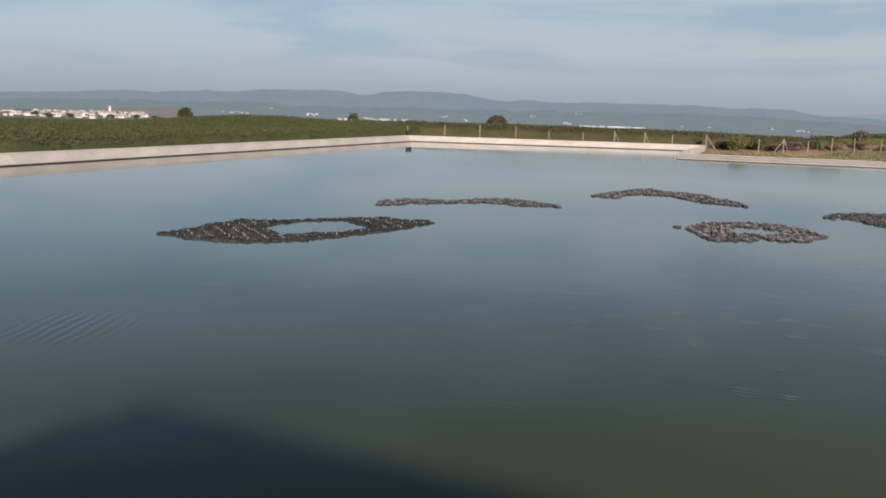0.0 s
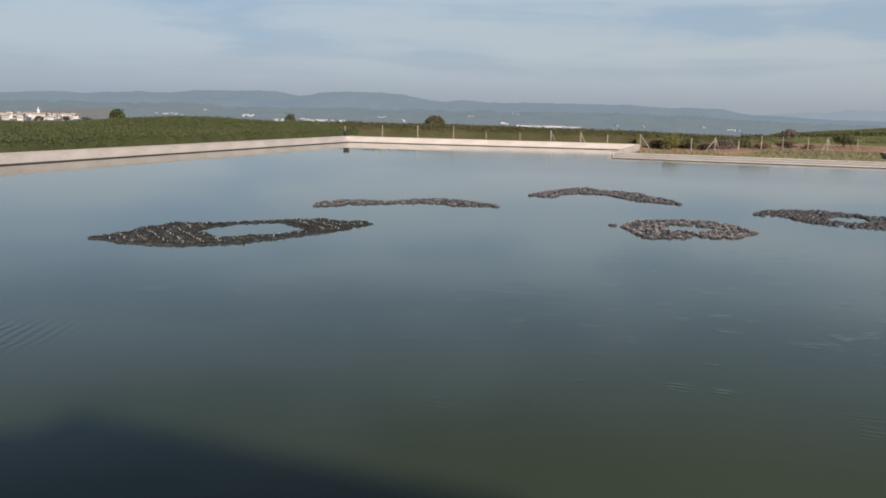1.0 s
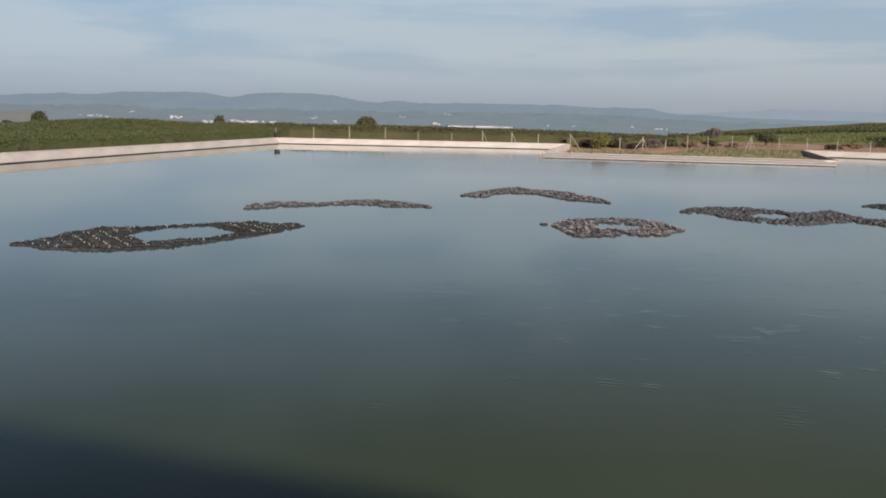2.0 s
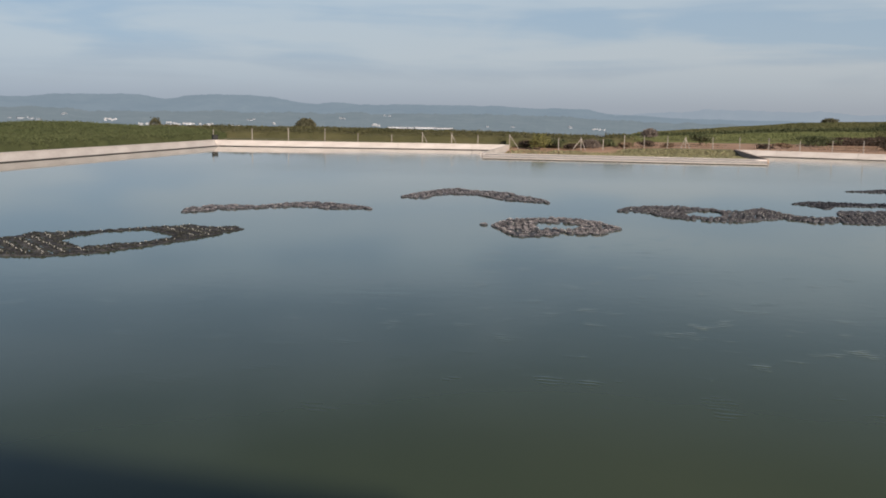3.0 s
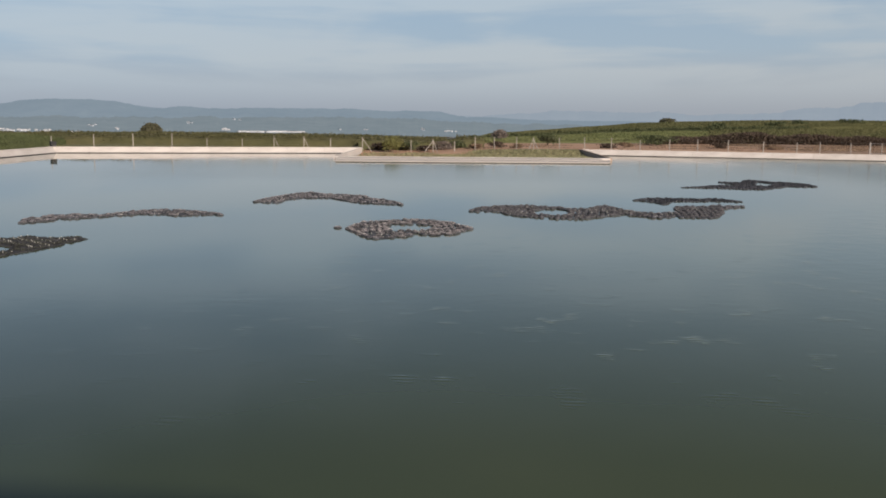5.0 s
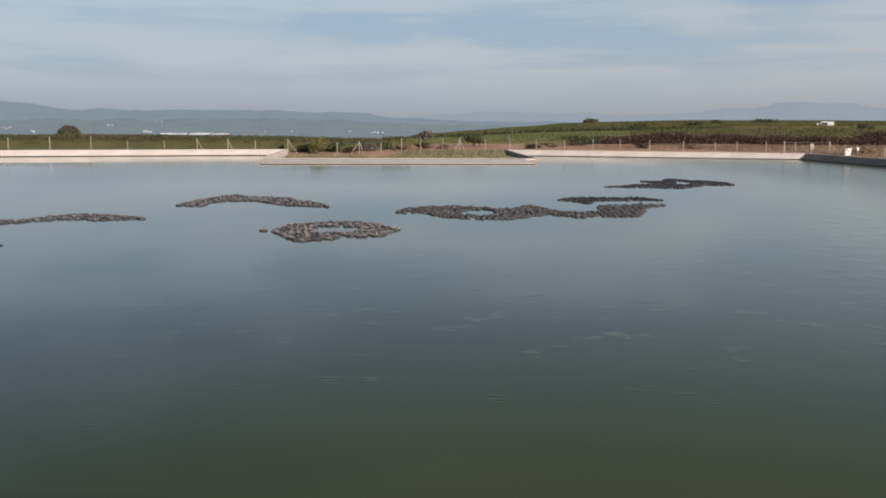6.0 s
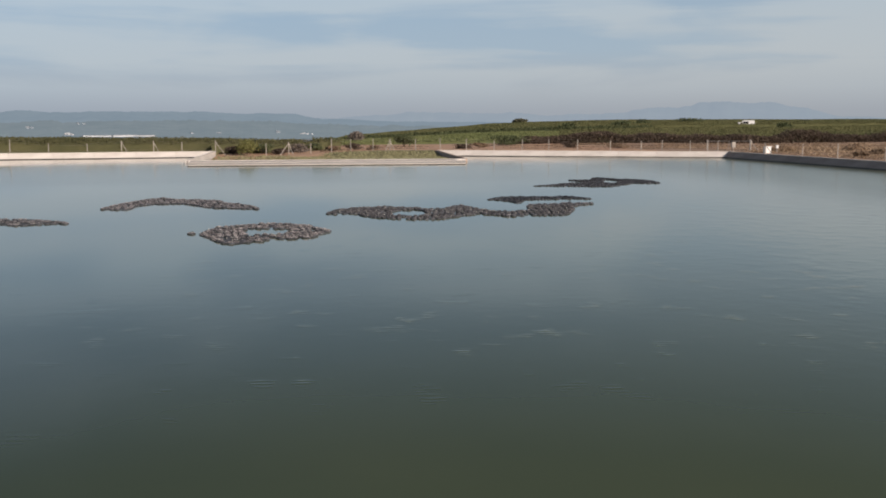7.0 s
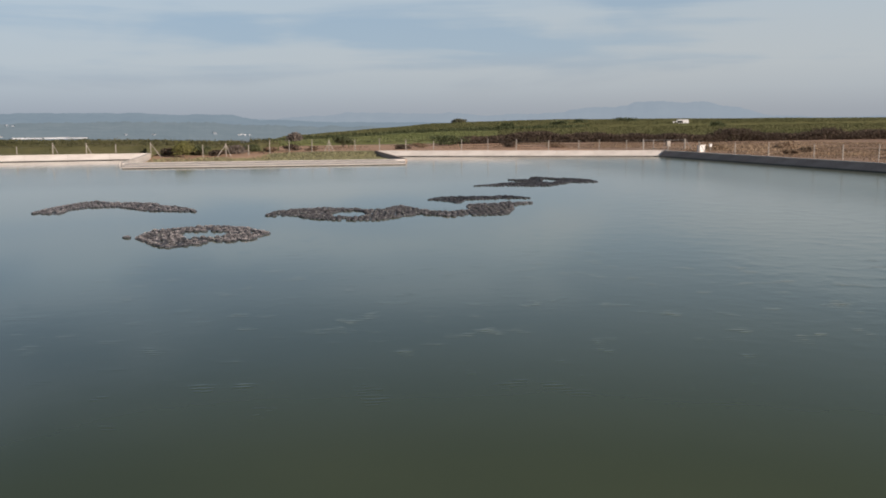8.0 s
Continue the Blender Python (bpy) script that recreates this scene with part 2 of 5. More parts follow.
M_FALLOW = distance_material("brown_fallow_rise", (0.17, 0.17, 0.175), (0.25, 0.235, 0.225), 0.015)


def water_material():
    m = bpy.data.materials.new("turbid_green_water")
    m.use_nodes = True
    n, l = m.node_tree.nodes, m.node_tree.links
    b = n["Principled BSDF"]
    b.inputs["IOR"].default_value = 1.333
    b.inputs["Roughness"].default_value = 0.08
    tc = n.new("ShaderNodeTexCoord")
    # calmer towards the far side
    far_xyz, ruffle = n.new("ShaderNodeSeparateXYZ"), n.new("ShaderNodeMapRange")
    l.new(tc.outputs["Object"], far_xyz.inputs[0])
    ruffle.inputs["From Min"].default_value, ruffle.inputs["From Max"].default_value = 15, 65
    ruffle.inputs["To Min"].default_value, ruffle.inputs["To Max"].default_value = 0.085, 0.035
    l.new(far_xyz.outputs[1], ruffle.inputs[0])
    # a band of light wind before the far bank, but for its western end, and one along the east bank
    def ramp(axis, lo, hi, top=1.0):
        r = n.new("ShaderNodeMapRange")
        r.interpolation_type = "SMOOTHSTEP"
        r.inputs["From Min"].default_value, r.inputs["From Max"].default_value, r.inputs["To Max"].default_value = lo, hi, top
        l.new(far_xyz.outputs[axis], r.inputs[0])
        return r.outputs[0]

    def combine(operation, p, q):
        c = n.new("ShaderNodeMath")
        c.operation = operation
        l.new(p, c.inputs[0])
        l.new(q, c.inputs[1])
        return c.outputs[0]

    band = combine("MULTIPLY", combine("MULTIPLY", ramp(1, 62, 80), ramp(1, 127, 114)), ramp(0, -36, -22, 0.065))
    band = combine("MAXIMUM", band, combine("MULTIPLY", ramp(0, 24, 44, 0.15), ramp(0, 60, 53)))
    l.new(combine("ADD", band, ruffle.outputs[0]), b.inputs["Roughness"])
    murk = n.new("ShaderNodeTexNoise")
    murk.inputs["Scale"].default_value, murk.inputs["Detail"].default_value = 0.12, 3
    l.new(tc.outputs["Object"], murk.inputs["Vector"])
    rmp = n.new("ShaderNodeValToRGB")
    rmp.color_ramp.elements[0].position, rmp.color_ramp.elements[0].color = 0.3, (0.059, 0.082, 0.040, 1)
    rmp.color_ramp.elements[1].position, rmp.color_ramp.elements[1].color = 0.7, (0.076, 0.099, 0.049, 1)
    l.new(murk.outputs[0], rmp.inputs[0])
    # base colour lighter and yellower towards the east
    eastward, tint = n.new("ShaderNodeMapRange"), n.new("ShaderNodeMix")
    eastward.inputs["From Min"].default_value, eastward.inputs["From Max"].default_value = -6, 12
    l.new(far_xyz.outputs[0], eastward.inputs[0])
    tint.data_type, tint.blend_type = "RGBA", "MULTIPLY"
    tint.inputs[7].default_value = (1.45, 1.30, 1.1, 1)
    l.new(eastward.outputs[0], tint.inputs[0])
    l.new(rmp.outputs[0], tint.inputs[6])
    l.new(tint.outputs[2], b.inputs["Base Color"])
    # calm swell everywhere, small ripples in patches
    swell = n.new("ShaderNodeTexNoise")
    swell.inputs["Scale"].default_value, swell.inputs["Detail"].default_value = 1.8, 2
    l.new(tc.outputs["Object"], swell.inputs["Vector"])
    turn = n.new("ShaderNodeMapping")
    turn.inputs["Rotation"].default_value = (0, 0, radians(9))
    l.new(tc.outputs["Object"], turn.inputs[0])
    wave = n.new("ShaderNodeTexWave")
    wave.bands_direction = "Y"
    wave.inputs["Scale"].default_value, wave.inputs["Distortion"].default_value = 1.7, 3.4
    wave.inputs["Detail"].default_value, wave.inputs["Detail Scale"].default_value = 2.0, 1.5
    l.new(turn.outputs[0], wave.inputs["Vector"])
    patch = n.new("ShaderNodeTexNoise")
    patch.inputs["Scale"].default_value, patch.inputs["Detail"].default_value = 0.95, 3
    l.new(tc.outputs["Object"], patch.inputs["Vector"])
    where = n.new("ShaderNodeValToRGB")
    where.color_ramp.elements[0].position, where.color_ramp.elements[0].color = 0.59, (0, 0, 0, 1)
    where.color_ramp.elements[1].position, where.color_ramp.elements[1].color = 0.72, (1, 1, 1, 1)
    l.new(patch.outputs[0], where.inputs[0])
    rip = n.new("ShaderNodeMath")
    rip.operation = "MULTIPLY"
    near, both = n.new("ShaderNodeMapRange"), n.new("ShaderNodeMath")
    near.inputs["From Min"].default_value, near.inputs["From Max"].default_value = 22, 48
    near.inputs["To Min"].default_value, near.inputs["To Max"].default_value = 1.0, 0.0
    l.new(far_xyz.outputs[1], near.inputs[0])
    both.operation = "MULTIPLY"
    l.new(where.outputs[0], both.inputs[0])
    l.new(near.outputs[0], both.inputs[1])
    l.new(wave.outputs["Fac"], rip.inputs[0])
    # more of them in the middle and east
    east, most = n.new("ShaderNodeMapRange"), n.new("ShaderNodeMath")
    east.inputs["From Min"].default_value, east.inputs["From Max"].default_value = -7, 2
    east.inputs["To Min"].default_value = 0.3
    l.new(far_xyz.outputs[0], east.inputs[0])
    most.operation = "MULTIPLY"
    l.new(both.outputs[0], most.inputs[0])
    l.new(east.outputs[0], most.inputs[1])
    l.new(combine("MULTIPLY", most.outputs[0], ramp(1, 12, 18)), rip.inputs[1])
    # one small gust near the western shade, its ripples running across the rest
    across, crests = n.new("ShaderNodeMapping"), n.new("ShaderNodeTexWave")
    across.inputs["Rotation"].default_value = (0, 0, radians(-17))
    l.new(tc.outputs["Object"], across.inputs[0])
    crests.bands_direction = "X"
    crests.inputs["Scale"].default_value, crests.inputs["Distortion"].default_value = 1.3, 3.0
    crests.inputs["Detail"].default_value, crests.inputs["Detail Scale"].default_value = 2.0, 1.2
    l.new(across.outputs[0], crests.inputs["Vector"])
    spot = combine("MULTIPLY", combine("MULTIPLY", ramp(0, -15.0, -13.6), ramp(0, -11.6, -12.9)), combine("MULTIPLY", ramp(1, 13.4, 15.0), ramp(1, 17.4, 15.9, 0.8)))
    ripples = combine("ADD", rip.outputs[0], combine("MULTIPLY", crests.outputs["Fac"], spot))
    b1, b2, b3 = n.new("ShaderNodeBump"), n.new("ShaderNodeBump"), n.new("ShaderNodeBump")
    b1.inputs["Strength"].default_value, b1.inputs["Distance"].default_value = 1.0, 0.0011
    b2.inputs["Strength"].default_value, b2.inputs["Distance"].default_value = 1.0, 0.0046
    b3.inputs["Strength"].default_value, b3.inputs["Distance"].default_value = 1.0, 0.018
    # the swell dies down towards the far side
    calm, low = n.new("ShaderNodeMapRange"), n.new("ShaderNodeMath")
    calm.inputs["From Min"].default_value, calm.inputs["From Max"].default_value = 30, 100
    calm.inputs["To Min"].default_value, calm.inputs["To Max"].default_value = 1.0, 0.25
    l.new(far_xyz.outputs[1], calm.inputs[0])
    low.operation = "MULTIPLY"
    l.new(swell.outputs[0], low.inputs[0])
    l.new(calm.outputs[0], low.inputs[1])
    # light breeze over the eastern part
    gust, breeze, chop, lick = n.new("ShaderNodeMapRange"), n.new("ShaderNodeMath"), n.new("ShaderNodeTexNoise"), n.new("ShaderNodeMath")
    gust.interpolation_type = "SMOOTHSTEP"
    gust.inputs["From Min"].default_value, gust.inputs["From Max"].default_value = 6, 40
    l.new(far_xyz.outputs[0], gust.inputs[0])
    # in cat's paws, with smooth water between
    paws = n.new("ShaderNodeTexNoise")
    paws.inputs["Scale"].default_value, paws.inputs["Detail"].default_value = 0.9, 3
    l.new(tc.outputs["Object"], paws.inputs["Vector"])
    fade = n.new("ShaderNodeMapRange")
    fade.interpolation_type = "SMOOTHSTEP"
    fade.inputs["From Min"].default_value, fade.inputs["From Max"].default_value = 0.40, 0.72
    l.new(paws.outputs[0], fade.inputs[0])
    inner, where_gust = n.new("ShaderNodeMapRange"), n.new("ShaderNodeMath")
    inner.interpolation_type = "SMOOTHSTEP"
    inner.inputs["From Min"].default_value, inner.inputs["From Max"].default_value = 78, 46
    l.new(far_xyz.outputs[1], inner.inputs[0])
    where_gust.operation = breeze.operation = "MULTIPLY"
    l.new(gust.outputs[0], where_gust.inputs[0])
    l.new(inner.outputs[0], where_gust.inputs[1])
    l.new(where_gust.outputs[0], breeze.inputs[0])
    l.new(fade.outputs[0], breeze.inputs[1])
    chop.inputs["Scale"].default_value, chop.inputs["Detail"].default_value = 2.4, 3
    l.new(turn.outputs[0], chop.inputs["Vector"])
    lick.operation = "MULTIPLY"
    l.new(chop.outputs[0], lick.inputs[0])
    l.new(breeze.outputs[0], lick.inputs[1])
    l.new(lick.outputs[0], b3.inputs["Height"])
    l.new(low.outputs[0], b1.inputs["Height"])
    l.new(ripples, b2.inputs["Height"])
    l.new(b1.outputs[0], b2.inputs["Normal"])
    l.new(b2.outputs[0], b3.inputs["Normal"])
    l.new(b3.outputs[0], b.inputs["Normal"])
    return m


M_WATER = water_material()


# ---------------------------------------------------------------- mesh helpers
def mesh_of(name, verts, faces, mat):
    me = bpy.data.meshes.new(name)
    me.from_pydata([tuple(p) for p in verts], [], faces)
    me.materials.append(mat)
    me.update()
    return me


def from_bm(name, bm, mat, smooth=False):
    bmesh.ops.recalc_face_normals(bm, faces=bm.faces)
    me = bpy.data.meshes.new(name)
    bm.to_mesh(me)
    bm.free()
    me.materials.append(mat)
    if smooth:
        for p in me.polygons:
            p.use_smooth = True
    return me


def thing(name, label, category, group="", kind="", at=None):
    ob = new(name)
    ob.empty_display_size = 0.2
    if at is not None:
        ob.matrix_basis = at
    return tagged(ob, label, category, group, kind)


def part(name, me, parent, label="", at=None):
    if isinstance(me, bmesh.types.BMesh):
        raise ValueError(name)
    ob = new(name, me)
    ob.parent = parent
    if at is not None:
        ob.matrix_basis = at
    return tagged(ob, label)


def box(bm, lo, hi, bevel=0.0):
    """An axis-aligned block in bm, with optional bevel."""
    r = bmesh.ops.create_cube(bm, size=1.0)
    vs = r["verts"]
    c = [(a + b) / 2 for a, b in zip(lo, hi)]
    s = [b - a for a, b in zip(lo, hi)]
    for v in vs:
        v.co = Vector((c[0] + v.co.x * s[0], c[1] + v.co.y * s[1], c[2] + v.co.z * s[2]))
    if bevel:
        es = list({e for v in vs for e in v.link_edges})
        bmesh.ops.bevel(bm, geom=es, offset=bevel, segments=1, affect="EDGES")


def box_mesh(name, lo, hi, mat, bevel=0.0):
    bm = bmesh.new()
    box(bm, lo, hi, bevel)
    return from_bm(name, bm, mat)


def prism_mesh(name, profile, x0, x1, mat):
    """A profile of (y, z) points drawn out along x."""
    k = len(profile)
    vs = [(x0, y, z) for y, z in profile] + [(x1, y, z) for y, z in profile]
    fs = [tuple(range(k)), tuple(range(2 * k - 1, k - 1, -1))]
    fs += [(i, k + i, k + (i + 1) % k, (i + 1) % k) for i in range(k)]
    bm = bmesh.new()
    bv = [bm.verts.new(p) for p in vs]
    for f in fs:
        bm.faces.new([bv[i] for i in f])
    return from_bm(name, bm, mat)


def rod(bm, p, q, r0, r1=None, sides=6):
    r1 = r0 if r1 is None else r1
    p, q = Vector(p), Vector(q)
    d = (q - p).normalized()
    u = d.orthogonal().normalized()
    w = d.cross(u)
    rings = []
    for c, r in ((p, r0), (q, r1)):
        rings.append([bm.verts.new(c + (u * math.cos(a) + w * math.sin(a)) * r) for a in [2 * math.pi * i / sides for i in range(sides)]])
    for i in range(sides):
        bm.faces.new((rings[0][i], rings[0][(i + 1) % sides], rings[1][(i + 1) % sides], rings[1][i]))
    bm.faces.new(rings[0][::-1])
    bm.faces.new(rings[1])


def leaves(name, centres, size, mat, rng, lay=0.0, tall=1.0):
    """Many small leaf blades (one bent quad each) at the centres."""
    n = len(centres)
    c = np.asarray(centres, float)
    a = rng.uniform(0, 2 * np.pi, n)
    tilt = lay + rng.uniform(-0.9, 0.9, n) * (1 - 0.45 * lay)
    s = size * rng.uniform(0.6, 1.4, n)
    u = np.stack([np.cos(a), np.sin(a), rng.uniform(-0.3, 0.3, n)], 1)
    w = np.stack([-np.sin(a) * np.sin(tilt), np.cos(a) * np.sin(tilt), np.cos(tilt) * tall], 1)
    u, w = u * s[:, None] * 0.5, w * s[:, None] * 0.5
    quad = np.stack([c - u * 0.8 - w * 0.5, c - w + u * 0.2, c + u - w * 0.1, c + w * 0.9 + u * 0.1, c - u * 0.6 + w * 0.6], 1)
    me = bpy.data.meshes.new(name)
    k = quad.shape[1]
    me.vertices.add(n * k)
    me.vertices.foreach_set("co", quad.reshape(-1).astype(np.float32))
    me.loops.add(n * k)
    me.loops.foreach_set("vertex_index", np.arange(n * k, dtype=np.int32))
    me.polygons.add(n)
    me.polygons.foreach_set("loop_start", np.arange(0, n * k, k, dtype=np.int32))
    me.materials.append(mat)
    me.update(calc_edges=True)
    return me


# ---------------------------------------------------------------- ground
def smooth(a, b, x):
    t = np.clip((x - a) / (b - a), 0, 1)
    return t * t * (3 - 2 * t)


def ground_z(x, y):
    """Height of the land: a plateau round the reservoir, a valley ahead and to the left, a vineyard hill to the right."""
    x, y = np.asarray(x, float), np.asarray(y, float)
    d = np.hypot(x, y)
    az = np.degrees(np.arctan2(x, np.maximum(y, 1e-6)))
    az = np.where(y < 0, np.where(x > 0, 95, -95), az)
    plateau = np.where(x < XL - 1.5, 0.1, 0.72)
    plateau = np.where((x >= XL - 1.5) & (x < 5), 0.72 - 0.5 * smooth(YF + 1.5, YF + 12, y), plateau)
    drop = -0.0175 * np.clip(d - 150, 0, None)
    drop = np.maximum(drop, -38)
    rise = 4.1 * smooth(190, 430, d) - 0.02 * np.clip(d - 470, 0, None)
    rise = np.maximum(rise, -45)
    w = np.interp(az, [1.5, 4, 7.6, 9.3, 11, 12.7, 14.9, 19, 23], [0, 0.22, 0.46, 0.58, 0.685, 0.8, 0.89, 0.976, 1.0])
    bumps = 0.12 * np.sin(x * 0.11 + 1) * np.cos(y * 0.07) * smooth(150, 220, d)
    village = 8.0 * smooth(1000, 1500, d) * smooth(-34, -37, az) * (1 - smooth(1600, 2200, d))
    crest = np.interp(az, [-40, -36.8, -34.6, -32.6, -31, -28.8, -26.2, -22.9, -15.5, -8, -3.7, 0], [0, 0.2, 0.84, 1.28, 1.6, 1.6, 1.2, 0.87, 0.73, 0.58, 0.45, 0])
    crest = crest * smooth(138, 180, d) * (1 - smooth(200, 270, d))
    z = plateau + (1 - w) * drop + w * rise + bumps + village + crest
    inlet = (x > GAP_L - 0.01) & (x < GAP_R + 0.01) & (y > SILL_Y - 0.01)
    mound = 0.12 + 0.65 * smooth(3, 10, x)
    floor = 0.04 + (mound - 0.04) * smooth(YF - 6, YF + 2, y)
    z = np.where(inlet, floor + (z - floor) * smooth(YF + 3, YF + 12, y), z)
    return z


def ground():
    e = BANK + 0.25
    xs = [-4800, -3400, -2400, -1600, -1100, -760, -520, -380, -290, -230, -190, -160, -135, -115, -98, -84, -72, -62, -54, XL - e - 0.02, XL - e, -40, -32, -24, -16, GAP_L - 0.02, GAP_L, 0, 7, 14, GAP_R, GAP_R + 0.02, 30, 38, 46, 53,
          XR + e, XR + e + 0.02, 66, 74, 84, 96, 110, 126, 145, 170, 200, 240, 290, 350, 420, 520, 700, 1000, 1500, 2300, 3400, 4800]
    ys = [-4800, -2500, -1200, -600, -300, -150, -80, -40, -20, -8, YN - e - 0.02, YN - e, 8, 20, 35, 50, 65, 80, 95, SILL_Y + 0.6, SILL_Y + 0.62, 116, 121, 124, 127, YF + e, YF + e + 0.02, 134.5, 137.5, 142, 148, 156, 166, 178, 192, 208, 226, 246, 268, 292, 318,
          346, 376, 410, 446, 486, 540, 620, 740, 900, 1150, 1500, 2000, 2700, 3600, 4800]
    grid = np.array([[(x, y) for x in xs] for y in ys])
    z = ground_z(grid[..., 0], grid[..., 1])
    x, y = grid[..., 0], grid[..., 1]
    pool = (x >= XL - e - 0.001) & (x <= XR + e + 0.001) & (y >= YN - e - 0.001) & (y <= YF + e + 0.001)
    inlet = (x >= GAP_L - 0.001) & (x <= GAP_R + 0.001) & (y >= SILL_Y + 0.61)
    z = np.where(pool & ~inlet, -2.2, z)
    nx, ny = len(xs), len(ys)
    bend = np.array([north(v) - YF for v in xs])[None, :] * smooth(95, 120, y) * (1 - smooth(190, 260, y))
    grid = np.stack([x, y + bend], 2)
    verts = np.concatenate([grid, z[..., None]], 2).reshape(-1, 3)
    faces, mats = [], []
    for j in range(ny - 1):
        for i in range(nx - 1):
            a = j * nx + i
            faces.append((a, a + 1, a + nx + 1, a + nx))
            cx, cy = (xs[i] + xs[i + 1]) / 2, (ys[j] + ys[j + 1]) / 2
            d, az = math.hypot(cx, cy), math.degrees(math.atan2(cx, max(cy, 0.01)))
            inside = XL - e < cx < XR + e and YN - e < cy < YF + e
            if inside and not (GAP_L < cx < GAP_R and cy > SILL_Y):
                k = 0
            elif inside or (GAP_L < cx < GAP_R and cy < 134):
                k = 3 if cx > 6 else 1
            elif d > 700:
                k = 5
            elif cy > 130 and GAP_L < cx and cy < 200:
                k = 1 if cx < 52 else 2
            elif cx > XR and cy < 200:
                k = 2
            elif cy < 2:
                k = 2
            else:
                k = 4
            mats.append(k)
    me = mesh_of("ground", verts, faces, M_BED)
    for m in (M_SOIL, M_DRY, M_TURF, M_FIELD, M_VALLEY):
        me.materials.append(m)
    me.polygons.foreach_set("material_index", mats)
    ob = new("ground", me)
    tagged(ob, "rolling farmland with soil, dry grass and vineyard ground", "ground", kind="structure")


ground()

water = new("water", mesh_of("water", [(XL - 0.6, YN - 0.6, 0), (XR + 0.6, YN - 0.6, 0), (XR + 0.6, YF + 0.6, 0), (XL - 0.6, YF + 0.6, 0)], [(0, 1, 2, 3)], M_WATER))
tagged(water, "calm turbid green reservoir water reflecting a hazy sky", "water", kind="structure")


# ---------------------------------------------------------------- concrete banks
def bank(name, label, m, length, slab=5.3, face=None):
    """Sloped concrete slabs along local x with the water on local -y; coping on top; dark wet line at the water."""
    t = thing(name, label, "embankment", kind="structure", at=m)
    count = max(1, round(length / slab))
    step = length / count
    slope = prism_mesh("slab", [(-0.9, -0.9), (BANK - 0.01, BANK - 0.01), (BANK + 0.25, BANK - 0.01), (BANK + 0.25, -0.9)], 0.01, step - 0.01, face or M_CONCRETE)
    cope = box_mesh("coping", (0.004, BANK - 0.06, BANK - 0.012), (step - 0.004, BANK + 0.32, BANK + 0.05), M_COPING, 0.015)
    h = 0.085
    line = prism_mesh("wet_line", [(-0.14, -0.12), (h - 0.02, h), (h + 0.0, h - 0.02), (-0.12, -0.14)], 0.0, step, M_ALGAE)
    for i in range(count):
        at = pose(i * step, 0, random.uniform(-0.006, 0.006))
        part("slab", slope, t, at=at)
        part("coping", cope, t, "pale concrete coping", at=pose(i * step, random.uniform(-0.01, 0.01), random.uniform(-0.004, 0.004)))
        part("wet_line", line, t, "dark wet algae line", at=pose(i * step, -0.004, 0))
    return t


bank("bank_west", "pale sloping concrete bank lit by low sun", pose(XL, YN, 0, 0, 0, 90), Y_WEST - YN + 1.0)
A_WEST, A_EAST = math.degrees(math.atan2(YF - Y_WEST, GAP_L - XL)), math.degrees(math.atan2(Y_EAST - YF, XR - GAP_R))
bank("bank_north_1", "pale sloping concrete bank lit by low sun", pose(XL, Y_WEST, 0.004, 0, 0, A_WEST) @ pose(-1.2, 0, 0), math.hypot(GAP_L - XL, YF - Y_WEST) + 1.2)
bank("bank_north_2", "pale sloping concrete bank lit by low sun", pose(GAP_R, YF, 0.004, 0, 0, A_EAST), math.hypot(XR - GAP_R, YF - Y_EAST) + 1.2)
# faces away from the sun, so its slabs take the shade-darkened concrete
bank("bank_east", "concrete bank lying in its own shade, with shade painted into its colour", pose(XR, Y_EAST + 1.0, 0, 0, 0, -90), Y_EAST - YN + 1.0, face=M_CONCRETE_SHADE)
bank("bank_south", "concrete bank behind the viewpoint", pose(XR, YN, 0, 0, 0, 180), XR - XL)


